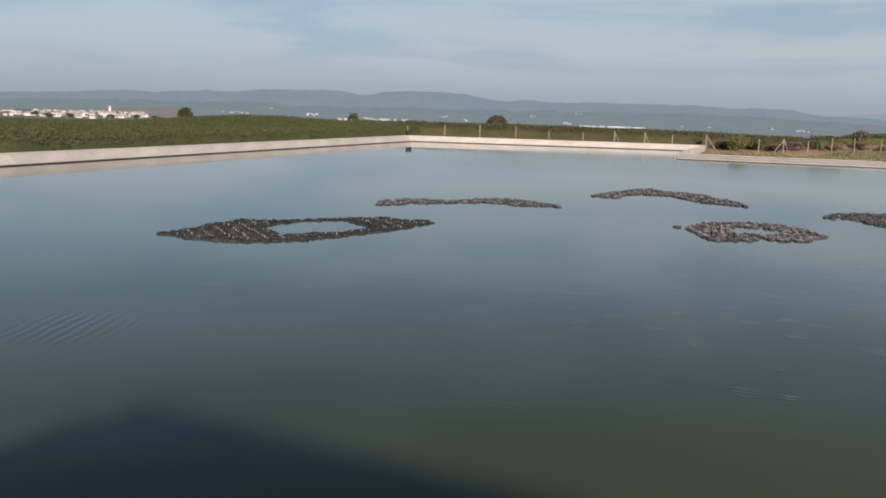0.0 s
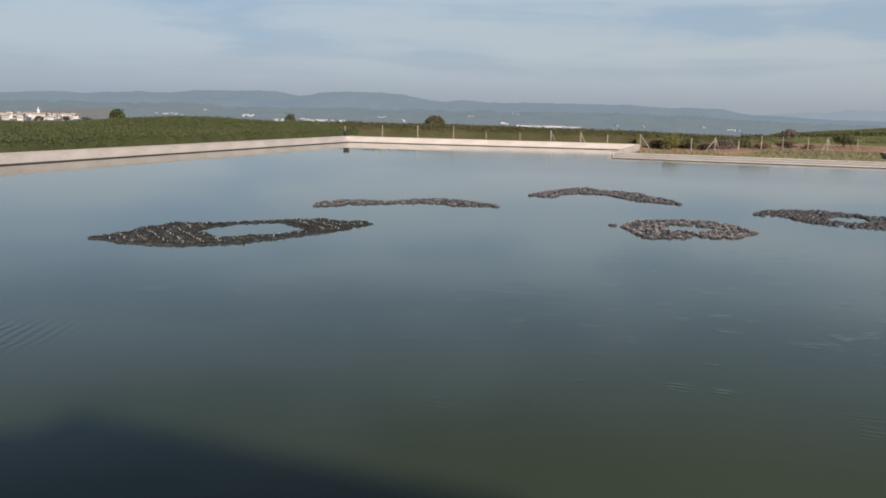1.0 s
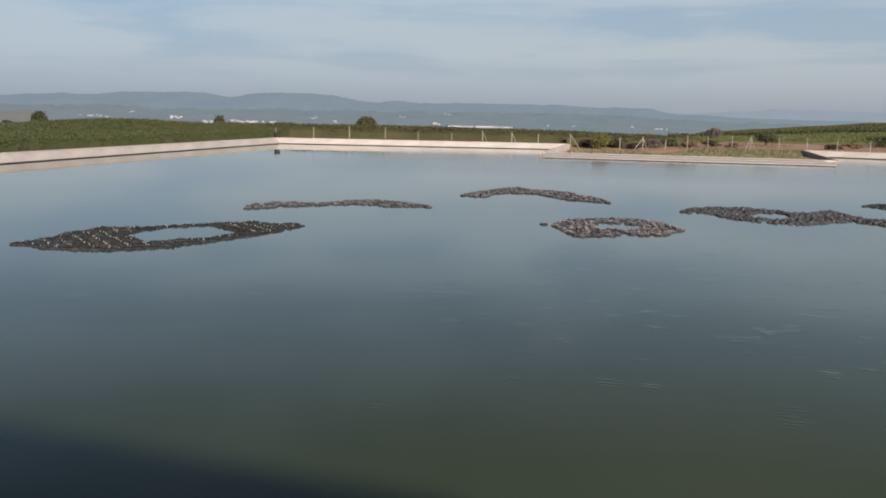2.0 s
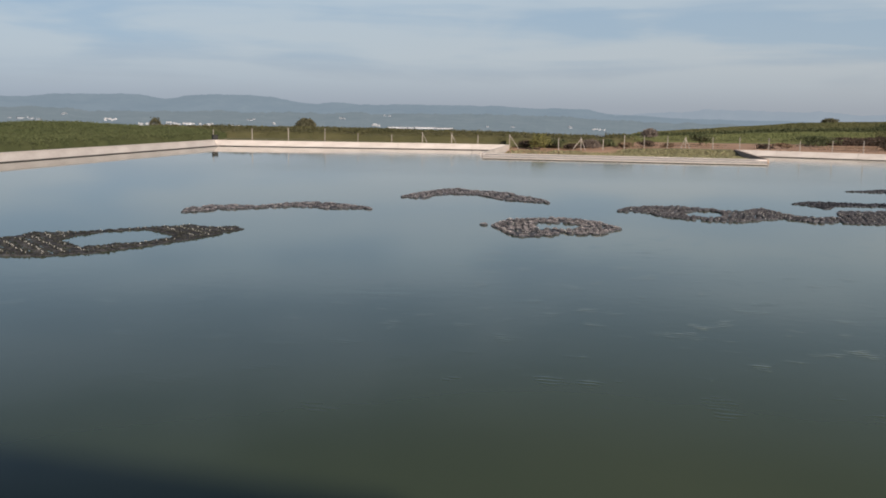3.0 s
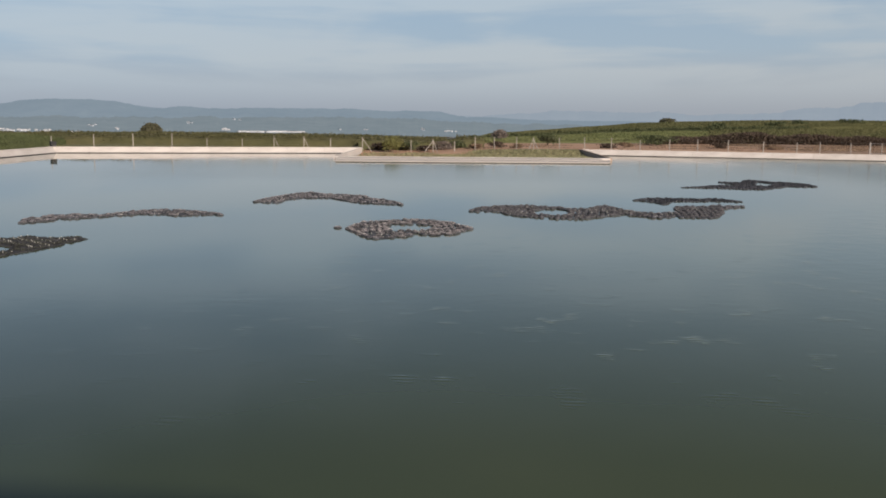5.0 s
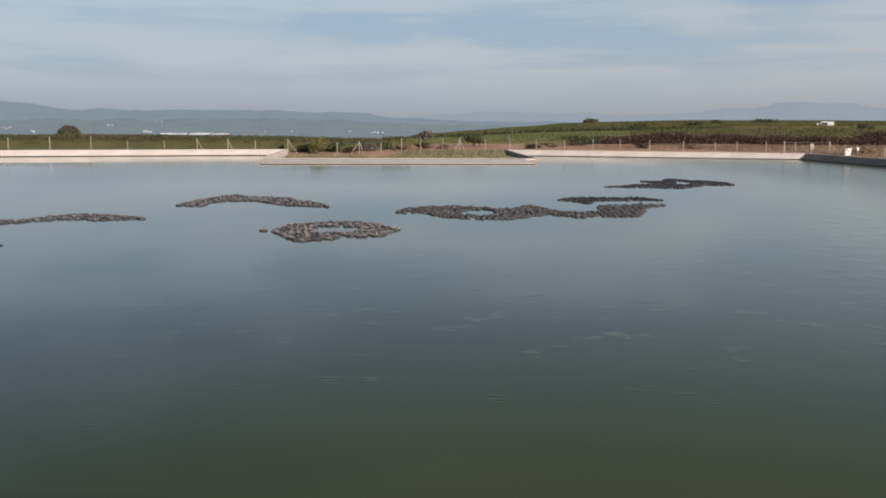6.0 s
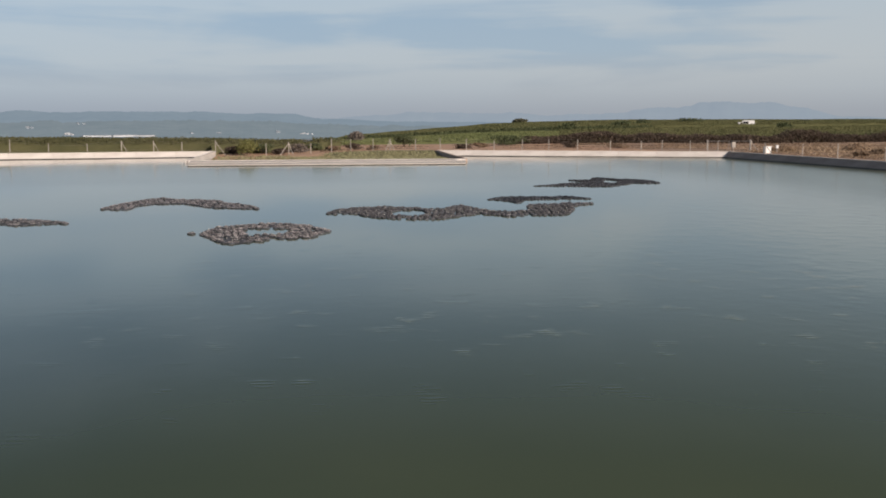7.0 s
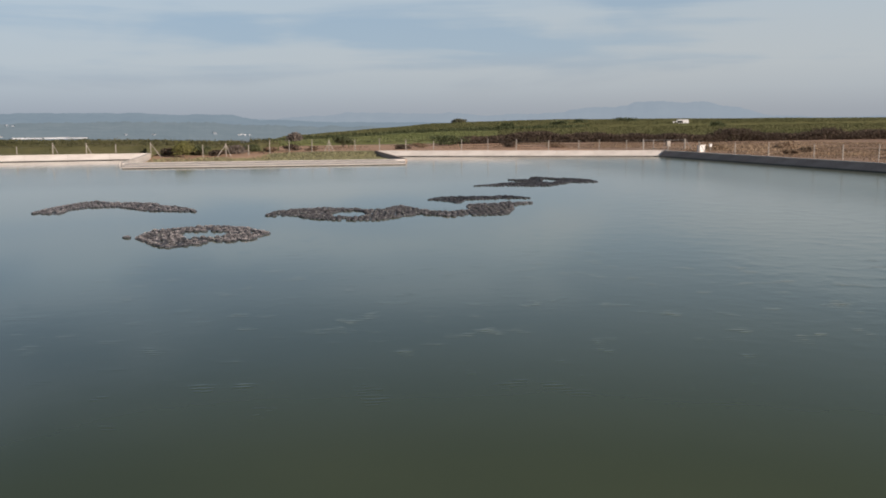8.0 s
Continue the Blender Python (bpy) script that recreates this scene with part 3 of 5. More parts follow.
# ---------------------------------------------------------------- inlet: low sill between two sloping wing walls
def inlet():
    t = thing("inlet_sill", "low stepped concrete sill across a grassy inlet", "sill", kind="structure", at=pose(SILL_L, SILL_Y, 0))
    length = SILL_R - SILL_L
    count = 6
    step = length / count
    back = box_mesh("sill_step", (0.006, 0.0, -0.9), (step - 0.006, 1.05, SILL_Z), M_COPING, 0.015)
    for i in range(count):
        part("sill_step", back, t, at=pose(i * step, 0, random.uniform(-0.006, 0.006)))
    for i in range(count):
        part("sill_step", box_mesh("sill_step", (0.3 + i * (step - 0.25), -4.0, -0.9), (0.3 + (i + 1) * (step - 0.25) - 0.012, -0.008, 0.25), M_SILL, 0.012), t)
    # thin dark strips at the foot of both steps, in the waterline material
    for i in range(count):
        u = 0.3 + i * (step - 0.25)
        part("stain_line", box_mesh("stain_line", (u, -0.012, 0.252), (u + step - 0.27, 0.02, 0.285), M_ALGAE), t, "thin dark line at the foot of a step")
        part("stain_line", box_mesh("stain_line", (u, -4.012, 0.162), (u + step - 0.27, -3.9, 0.195), M_ALGAE), t, "thin dark line at the foot of a step")
    # lower apron in front of the step, a little narrower towards the water
    fl, fr, deep, top = 0.7, length - 1.5, -7.8, 0.16
    for i in range(count):
        bm = bmesh.new()
        u0, u1 = i / count, (i + 1) / count
        ring = [(u0 * length + 0.008, -0.006), (u1 * length - 0.008, -0.006), (fl + u1 * (fr - fl) - 0.008, deep), (fl + u0 * (fr - fl) + 0.008, deep)]
        lo, hi = [bm.verts.new((x, y, -0.9)) for x, y in ring], [bm.verts.new((x, y, top)) for x, y in ring]
        bm.faces.new(lo[::-1])
        bm.faces.new(hi)
        for k in range(4):
            bm.faces.new((lo[k], lo[(k + 1) % 4], hi[(k + 1) % 4], hi[k]))
        bmesh.ops.bevel(bm, geom=list(bm.edges), offset=0.012, segments=1, affect="EDGES")
        part("apron_slab", from_bm("apron_slab", bm, M_SILL), t, at=pose(0, 0, random.uniform(-0.005, 0.005)))
        part("wet_line", box_mesh("wet_line", (fl + u0 * (fr - fl), deep - 0.006, -0.1), (fl + u1 * (fr - fl), deep + 0.1, 0.09), M_ALGAE), t, "dark wet algae line")
    # the right wing wall also has its shade painted into the concrete
    for name, (x0, x1), label in (("wing_wall", (SILL_L, GAP_L), "sunlit sloping concrete wing wall"), ("wing_wall", (SILL_R, GAP_R), "shaded sloping concrete wing wall")):
        bm = bmesh.new()
        s = 0.3 if x0 > 0 else -0.3
        y0, y1 = SILL_Y + 0.3, YF + BANK + 0.2
        vs = []
        for off in (0, s):
            vs.append([bm.verts.new(v) for v in ((x0 + off, y0, -0.9), (x1 + off, y1, -0.9), (x1 + off, y1, BANK + 0.04), (x1 + off, y1 - 1.2, BANK + 0.04), (x0 + off, y0, SILL_Z + 0.02))])
        bm.faces.new(vs[0])
        bm.faces.new(vs[1][::-1])
        for i in range(5):
            bm.faces.new((vs[0][i], vs[1][i], vs[1][(i + 1) % 5], vs[0][(i + 1) % 5]))
        w = new(name, from_bm("wing_wall", bm, M_CONCRETE_SHADE if x0 > 0 else M_CONCRETE))
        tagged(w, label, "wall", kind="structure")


inlet()


# ---------------------------------------------------------------- fences
def fence(name, label, posts, braces, y_of):
    """posts: (x, top, base); braces: (x at the post, x at the foot)."""
    t = thing(name, label, "fence")
    bm = bmesh.new()
    bmesh.ops.create_cube(bm, size=1.0)
    for v in bm.verts:
        k = 0.048 if v.co.z < 0 else 0.04
        v.co = Vector((math.copysign(k, v.co.x), math.copysign(k, v.co.y), v.co.z + 0.5))
    bmesh.ops.bevel(bm, geom=list(bm.edges), offset=0.008, segments=1, affect="EDGES")
    shaft = from_bm("post", bm, M_POST)
    for x, top, base in posts:
        o = part("post", shaft, t, at=pose(*y_of(x), base - 0.3, random.uniform(-1.2, 1.2), random.uniform(-1.5, 1.5), random.uniform(-8, 8)) @ Matrix.Diagonal((1, 1, top - base + 0.3, 1)))
    for x, foot, top, base in braces:
        bm = bmesh.new()
        a, b = y_of(x), y_of(foot)
        rod(bm, (*b, base - 0.1), (*a, top - 0.2), 0.05, 0.042, 5)
        part("brace", from_bm("brace", bm, M_POST), t)
    runs = sorted(posts)
    for h in (0.25, 0.8, 0.97):
        for (x0, t0, b0), (x1, t1, b1) in zip(runs, runs[1:]):
            bm = bmesh.new()
            rod(bm, (*y_of(x0), b0 + (t0 - b0) * h), (*y_of(x1), b1 + (t1 - b1) * h), 0.006, sides=3)
            part("wire", from_bm("wire", bm, M_WIRE), t, "thin galvanised wire")
    return t


NORTH_POSTS = [(-48.9, 2.19, 0.7), (-43.6, 2.41, 0.7), (-38.7, 2.55, 0.7), (-33.8, 2.58, 0.7), (-29.3, 2.02, 0.7), (-24.7, 1.95, 0.7), (-20.5, 2.34, 0.7), (-16.5, 2.27, 0.7), (-12.9, 2.06, 0.7),
               (-8.5, 2.25, 0.7), (-1.7, 1.84, 0.45), (1.4, 2.04, 0.5), (4.4, 1.79, 0.45), (7.3, 2.4, 0.5), (10.0, 2.45, 0.55), (13.1, 2.45, 0.6), (15.5, 2.4, 0.6), (19.2, 2.35, 0.65),
               (22.7, 2.45, 0.7), (26.2, 2.42, 0.7), (29.9, 2.18, 0.7), (33.6, 2.35, 0.7), (37.1, 2.42, 0.7), (40.8, 2.38, 0.7), (45.0, 2.2, 0.7), (48.9, 2.18, 0.7), (51.5, 2.28, 0.7),
               (55.0, 2.25, 0.7), (58.4, 2.22, 0.7)]
fence("wire_fence", "concrete post and wire fence behind the reservoir bank", NORTH_POSTS,
      [(-20.5, -19.75, 2.34, 0.7), (-16.5, -15.8, 2.27, 0.7), (-8.5, -7.2, 2.25, 0.3), (1.4, 0.2, 2.04, 0.3), (1.4, 2.0, 2.04, 0.3), (15.5, 14.8, 2.4, 0.6), (15.5, 16.25, 2.4, 0.6)],
      lambda x: (x, north(x) + 1.6))
EAST = 61.6
fence("wire_fence", "concrete post and wire fence in dry grass", [(113.0, 2.1, 0.7), (104.1, 2.15, 0.7), (96.8, 2.3, 0.7), (88.3, 2.25, 0.7), (83.5, 2.3, 0.7), (78.2, 2.45, 0.7), (72.0, 2.3, 0.7), (64.0, 2.3, 0.7)],
      [(113.0, 111.0, 2.1, 0.7)], lambda y: (EAST, y))


# ---------------------------------------------------------------- floating plant rafts
RAFT_RNG = np.random.default_rng(11)


def module_meshes(tuft_mat, kind, pad_mat):
    """One float: a small dark pad with an uneven upturned rim, a few pot heads and a low clump of plants."""
    out = []
    for k in range(6):
        bm = bmesh.new()
        n = 9
        lx, ly = RAFT_RNG.uniform(0.27, 0.34) if kind == "bushy" else RAFT_RNG.uniform(0.36, 0.44), RAFT_RNG.uniform(0.52, 0.66) if kind == "bushy" else RAFT_RNG.uniform(0.46, 0.56)
        rings = []
        for r, z in ((1.0, -0.05), (1.05, 0.015), (0.92, 0.045), (0.5, 0.04)):
            rings.append([bm.verts.new((lx / 2 * r * math.cos(a) * RAFT_RNG.uniform(0.9, 1.1), ly / 2 * r * math.sin(a) * RAFT_RNG.uniform(0.9, 1.1), z + RAFT_RNG.uniform(-0.008, 0.012)))
                          for a in [2 * math.pi * i / n for i in range(n)]])
        for p, q in zip(rings, rings[1:]):
            for i in range(n):
                bm.faces.new((p[i], p[(i + 1) % n], q[(i + 1) % n], q[i]))
        bm.faces.new(rings[-1])
        mat_me = from_bm("float_pad", bm, pad_mat)
        bm = bmesh.new()
        r0 = RAFT_RNG.uniform(0.016, 0.025)
        rod(bm, (0, 0, 0), (RAFT_RNG.uniform(-0.012, 0.012), 0, RAFT_RNG.uniform(0.04, 0.06)), r0 * 0.8, r0, 6)
        pots = from_bm("plant_pot", bm, M_POT)
        m = 30 if kind == "bushy" else 20
        wide, deep, high = (0.066, 0.10, 0.045) if kind == "bushy" else (0.09, 0.10, 0.04)
        px, py = RAFT_RNG.normal(0, wide, m), RAFT_RNG.normal(0, deep, m)
        crown = high * np.exp(-(px / wide) ** 2 / 3 - (py / deep) ** 2 / 3)
        pts = np.stack([px, py, 0.048 + crown * RAFT_RNG.uniform(0.35, 1.1, m)], 1)
        tuft = leaves("plant_clump", pts, 0.07 if kind == "bushy" else 0.07, tuft_mat, RAFT_RNG, lay=0.85, tall=0.8)
        out.append((mat_me, pots, tuft))
    return out


def inside_loop(loop, x, y):
    """Whether (x, y) lies within a closed outline."""
    odd = False
    for (x0, y0), (x1, y1) in zip(loop, loop[1:] + loop[:1]):
        if (y0 > y) != (y1 > y) and x < x0 + (x1 - x0) * (y - y0) / (y1 - y0):
            odd = not odd
    return odd


def rim_spots(loop, inset, step):
    """Places along a closed outline, set in by inset (to the outside for a hole, with a negative inset)."""
    area = sum(x0 * y1 - x1 * y0 for (x0, y0), (x1, y1) in zip(loop, loop[1:] + loop[:1]))
    out = []
    for (x0, y0), (x1, y1) in zip(loop, loop[1:] + loop[:1]):
        ln = math.hypot(x1 - x0, y1 - y0)
        k = max(1, round(ln / step))
        s = math.copysign(inset, area * inset) / max(ln, 0.01)
        for i in range(k):
            x, y = x0 + (x1 - x0) * i / k, y0 + (y1 - y0) * i / k
            out.append((x - (y1 - y0) * s, y + (x1 - x0) * s))
    return out


def raft(label, loops, holes, turn, tuft_mat, kind="bushy", pots=0.7, pad_mat=None, extra=(), rows=0.0, fine=1.0):
    """Floats set close together within the outlines, round the holes, neatly along the rim."""
    nodes = [p for loop in loops for p in loop]
    cx, cy = sum(p[0] for p in nodes) / len(nodes), sum(p[1] for p in nodes) / len(nodes)
    t = thing("floating_raft", label, "floating raft", "floating plant rafts", at=pose(cx, cy, 0))
    kinds = module_meshes(tuft_mat, kind, pad_mat or M_MAT)
    ca, sa = math.cos(radians(turn)), math.sin(radians(turn))

    def inside(x, y):
        return any(inside_loop(loop, x, y) for loop in loops) and not any(inside_loop(h, x, y) for h in holes)

    rim = list(extra)
    for loop, inset in [(loop, 0.17 * fine) for loop in loops] + [(h, -0.12) for h in holes]:
        for x, y in rim_spots(loop, inset + random.uniform(-0.02, 0.02), 0.36 if rows else 0.29 * fine):
            if all(math.hypot(x - a, y - b) > 0.22 * fine for a, b in rim) and (inside(x, y) or inside(x * 0.98 + cx * 0.02, y * 0.98 + cy * 0.02)):
                rim.append((x, y))
    spots = list(rim)
    n, edge = 54, set(rim)
    pitch_x, pitch_y = (0.40, rows) if rows else (0.29 * fine, 0.60 * fine)
    for i in range(-n, n):
        for j in range(-n, n):
            u, v = i * pitch_x, (j + (0 if rows else (0.37 * i) % 1.0)) * pitch_y
            x, y = cx + u * ca - v * sa, cy + u * sa + v * ca
            if inside(x, y) and all(math.hypot(x - a, (y - b) * (1 if rows else 0.6)) > (0.27 if rows else 0.2 * fine) for a, b in rim):
                spots.append((x, y))
    calm = 0.3 if rows else 0.6
    spots.sort(key=lambda p: p[1])
    rest = {"float_pad": bmesh.new(), "plant_clump": bmesh.new()}
    for count, (x, y) in enumerate(spots):
        me, pot, tuft = kinds[random.randrange(len(kinds))]
        if random.random() < 0.025 and (x, y) not in extra:
            continue
        short = 0.75 if (x, y) in edge and not rows else 1.0
        at = pose(x - cx + calm * random.uniform(-0.06, 0.06), y - cy + calm * random.uniform(-0.1, 0.1), random.uniform(-0.012, 0.015), random.uniform(-4, 4), random.uniform(-7, 7), turn + random.uniform(-8, 8)) @ Matrix.Diagonal((fine * random.uniform(0.88, 1.12), fine * short * random.uniform(0.9, 1.06), fine * random.uniform(0.75, 1.15), 1))
        if count >= 300:
            for name, piece in (("float_pad", me), ("plant_clump", tuft)):
                n0 = len(rest[name].verts)
                rest[name].from_mesh(piece)
                rest[name].verts.ensure_lookup_table()
                for v in rest[name].verts[n0:]:
                    v.co = at @ v.co
            continue
        m = part("float_pad", me, t, at=at)
        for k in range(2):
            if random.random() < (pots if (x, y) not in edge else 0.3 * pots):
                part("plant_pot", pot, m, "small bleached plant pot", at=pose(0.2 * k - 0.1 + random.uniform(-0.04, 0.04), random.uniform(-0.05, 0.05), 0.045) if rows else pose(random.uniform(-0.12, 0.12), random.uniform(-0.15, 0.15), 0.045))
        if random.random() < 0.85:
            tagged(part("plant_clump", tuft, m, "low clump of plants"), kind="stuff")
    for name, mat in (("float_pad", pad_mat or M_MAT), ("plant_clump", tuft_mat)):
        if rest[name].verts:
            joined = bpy.data.meshes.new(name + "s")
            rest[name].to_mesh(joined)
            joined.materials.append(mat)
            tagged(part(name + "s", joined, t, "far floats of the raft" if name == "float_pad" else "plants on the far floats"), kind="stuff")
        rest[name].free()


raft("dark lens-shaped plant raft dotted with rows of pale pots",
     [[(-20.0, 27.9), (-19.7, 29.5), (-19.9, 31.2), (-19.6, 32.6), (-18.2, 33.3), (-16.6, 35.3), (-15.1, 36.5), (-14.2, 36.1), (-13.4, 36.4), (-12.8, 35.9), (-13.1, 34.4), (-13.6, 32.3), (-14.2, 30.8), (-15.3, 28.4), (-16.5, 27.5), (-17.5, 27.3), (-18.7, 27.4)]],
     [[(-18.0, 31.2), (-18.0, 32.6), (-17.4, 33.6), (-16.3, 35.0), (-15.3, 34.2), (-14.5, 33.6), (-14.2, 32.4), (-15.0, 31.0), (-15.8, 30.0), (-16.3, 29.7), (-17.1, 30.2)]],
     -46.5, M_TUFT_GREEN, "sparse", 0.9, rows=0.56)
raft("long thin raft of grey and green floating plants",
     [[(-17.6, 41.1), (-18.0, 42.6), (-17.5, 44.8), (-16.9, 45.4), (-15.3, 45.0), (-14.4, 46.8), (-13.5, 47.7), (-12.6, 47.9), (-10.4, 46.7), (-9.4, 45.4), (-10.8, 45.4), (-11.6, 44.8), (-12.4, 45.4), (-13.7, 45.5), (-15.4, 43.8), (-16.3, 43.3), (-16.9, 41.9)]],
     [], -6, M_TUFT_OLIVE, "bushy", 0.2, M_MAT_SLATE)
raft("curved raft of brownish dried floating plants",
     [[(-9.5, 52.8), (-9.3, 54.5), (-8.8, 56.3), (-7.9, 59.2), (-6.9, 60.0), (-6.2, 58.8), (-4.4, 58.2), (-3.3, 57.4), (-3.1, 55.8), (-1.6, 54.1), (-0.9, 51.3), (-2.0, 52.0), (-3.8, 52.8), (-5.3, 55.6), (-6.0, 55.9), (-7.0, 55.6), (-7.9, 54.6), (-7.8, 53.1), (-8.1, 51.9), (-8.7, 52.4)]],
     [], 8, M_TUFT_OLIVE, "bushy", 0.2, M_MAT_SLATE)
raft("ring-shaped raft of bleached dried plants around open water",
     [[(-3.3, 40.0), (-3.1, 41.4), (-2.7, 42.4), (-1.7, 43.2), (0.0, 43.9), (1.3, 42.6), (1.9, 41.2), (2.4, 40.5), (1.8, 39.4), (1.4, 38.3), (0.9, 37.7), (-0.2, 38.0), (-0.8, 37.0), (-1.6, 36.5), (-2.1, 36.6), (-2.6, 37.8), (-2.9, 38.8)]],
     [[(-1.6, 41.3), (-1.2, 41.9), (-0.2, 41.9), (0.4, 41.5), (0.6, 41.0), (0.3, 39.5), (-0.3, 39.3), (-1.2, 39.2), (-1.4, 39.8)]],
     4, M_TUFT, "bushy", 0.35, M_MAT_SLATE, extra=[(-3.6, 40.3)])
raft("large looping raft of dark floats and brown plants",
     [[(2.3, 48.0), (2.9, 50.2), (4.3, 51.2), (5.9, 51.7), (7.8, 50.1), (8.8, 50.0), (10.1, 52.0), (10.7, 49.4), (11.2, 48.2), (12.0, 47.7), (13.2, 48.2), (13.4, 49.9), (14.0, 51.6), (15.8, 51.8), (16.3, 52.8), (17.8, 51.6), (16.3, 50.6), (15.7, 48.5), (14.7, 46.1),
       (14.0, 45.3), (12.4, 45.7), (11.4, 45.3), (10.1, 46.9), (8.4, 45.4), (7.6, 44.6), (6.4, 44.8), (5.2, 45.4), (4.2, 46.4), (3.9, 48.0)]],
     [[(5.7, 48.7), (6.4, 49.5), (7.2, 49.8), (7.6, 48.8), (7.3, 46.5), (6.7, 46.0), (5.7, 46.7)]], -12, M_TUFT_GREY, "bushy", 0.5, M_MAT_SLATE)
raft("slender dark raft curving over the looping raft",
     [[(12.5, 55.7), (13.7, 57.3), (14.8, 57.7), (16.8, 57.0), (18.0, 57.4), (19.0, 55.0), (17.1, 55.2), (14.7, 55.0), (14.1, 53.4), (13.6, 52.7), (13.4, 54.4)]],
     [], -12, M_TUFT_SLATE, "bushy", 0.1, M_MAT_SLATE, fine=0.78)
raft("dark arrow-shaped plant raft far out on the water",
     [[(18.3, 67.1), (20.5, 68.2), (21.3, 69.5), (23.1, 70.0), (23.8, 71.2), (23.3, 72.1), (23.1, 73.7), (24.9, 73.5), (25.8, 75.8), (26.7, 76.5), (27.7, 74.0), (28.6, 73.9), (29.4, 72.3), (29.1, 68.7), (27.4, 68.4), (27.0, 69.2), (25.5, 67.3), (23.8, 65.6), (22.3, 65.8), (20.9, 66.5)]],
     [[(25.8, 72.8), (26.5, 73.9), (27.0, 71.9), (25.4, 69.1), (24.8, 69.8)]], -15, M_TUFT_SLATE, "bushy", 0.0, M_MAT_SLATE, fine=0.85)


# ---------------------------------------------------------------- vineyards and scrub
def scatter_rows(rng, starts, ends, per_m, width, low, high, ground=True):
    """Points along rows from starts to ends, thicker in clumps."""
    pts = []
    for (x0, y0), (x1, y1) in zip(starts, ends):
        n = int(math.hypot(x1 - x0, y1 - y0) * per_m)
        if n < 2:
            continue
        s = rng.uniform(0, 1, n)
        x, y = x0 + (x1 - x0) * s, y0 + (y1 - y0) * s
        ph = x0 * 1.7 + y0 * 2.3
        vig = 0.86 + 0.14 * np.sin(x * 0.7 + y * 0.31 + ph) * np.sin(x * 0.23 - y * 0.9 + 2) + rng.normal(0, 0.05, n)
        dx, dy = rng.normal(0, width, n), rng.normal(0, width, n)
        z = low + (high - low) * rng.beta(2.2, 1.3, n) * vig
        x, y = x + dx, y + dy
        pts.append(np.stack([x, y, ground_z(x, y) + z], 1))
    return np.concatenate(pts)


def canopy(rng, starts, ends, half, height, step, mat):
    """The closed inner body of vine rows: lumpy ridges under the leaves."""
    vs, fs = [], []
    for (x0, y0), (x1, y1) in zip(starts, ends):
        ln = math.hypot(x1 - x0, y1 - y0)
        k = max(2, int(ln / step))
        nx, ny = -(y1 - y0) / ln, (x1 - x0) / ln
        s = np.linspace(0, 1, k + 1)
        cx, cy = x0 + (x1 - x0) * s + nx * rng.normal(0, 0.1, k + 1), y0 + (y1 - y0) * s + ny * rng.normal(0, 0.1, k + 1)
        g = ground_z(cx, cy)
        h = height * (0.92 + 0.10 * np.sin(cx * 0.7 + cy * 0.31 + x0 * 1.7 + y0 * 2.3) * np.sin(cx * 0.23 - cy * 0.9 + 2) + rng.normal(0, 0.03, k + 1))
        for j in range(k + 1):
            b = len(vs)
            for o, z in ((-1.0, 0.0), (-0.85, 0.6), (-0.35, 0.97), (0.35, 0.97), (0.85, 0.6), (1.0, 0.0)):
                q = o * half * rng.uniform(0.93, 1.07)
                vs.append((cx[j] + nx * q, cy[j] + ny * q, g[j] + z * h[j]))
            if j:
                fs += [(b - 6 + i, b - 5 + i, b + 1 + i, b + i) for i in range(5)]
    me = mesh_of("canopy", vs, fs, mat)
    for p in me.polygons:
        p.use_smooth = True
    return me


def stuff(name, me, label, category):
    return tagged(new(name, me), label, category, kind="stuff")


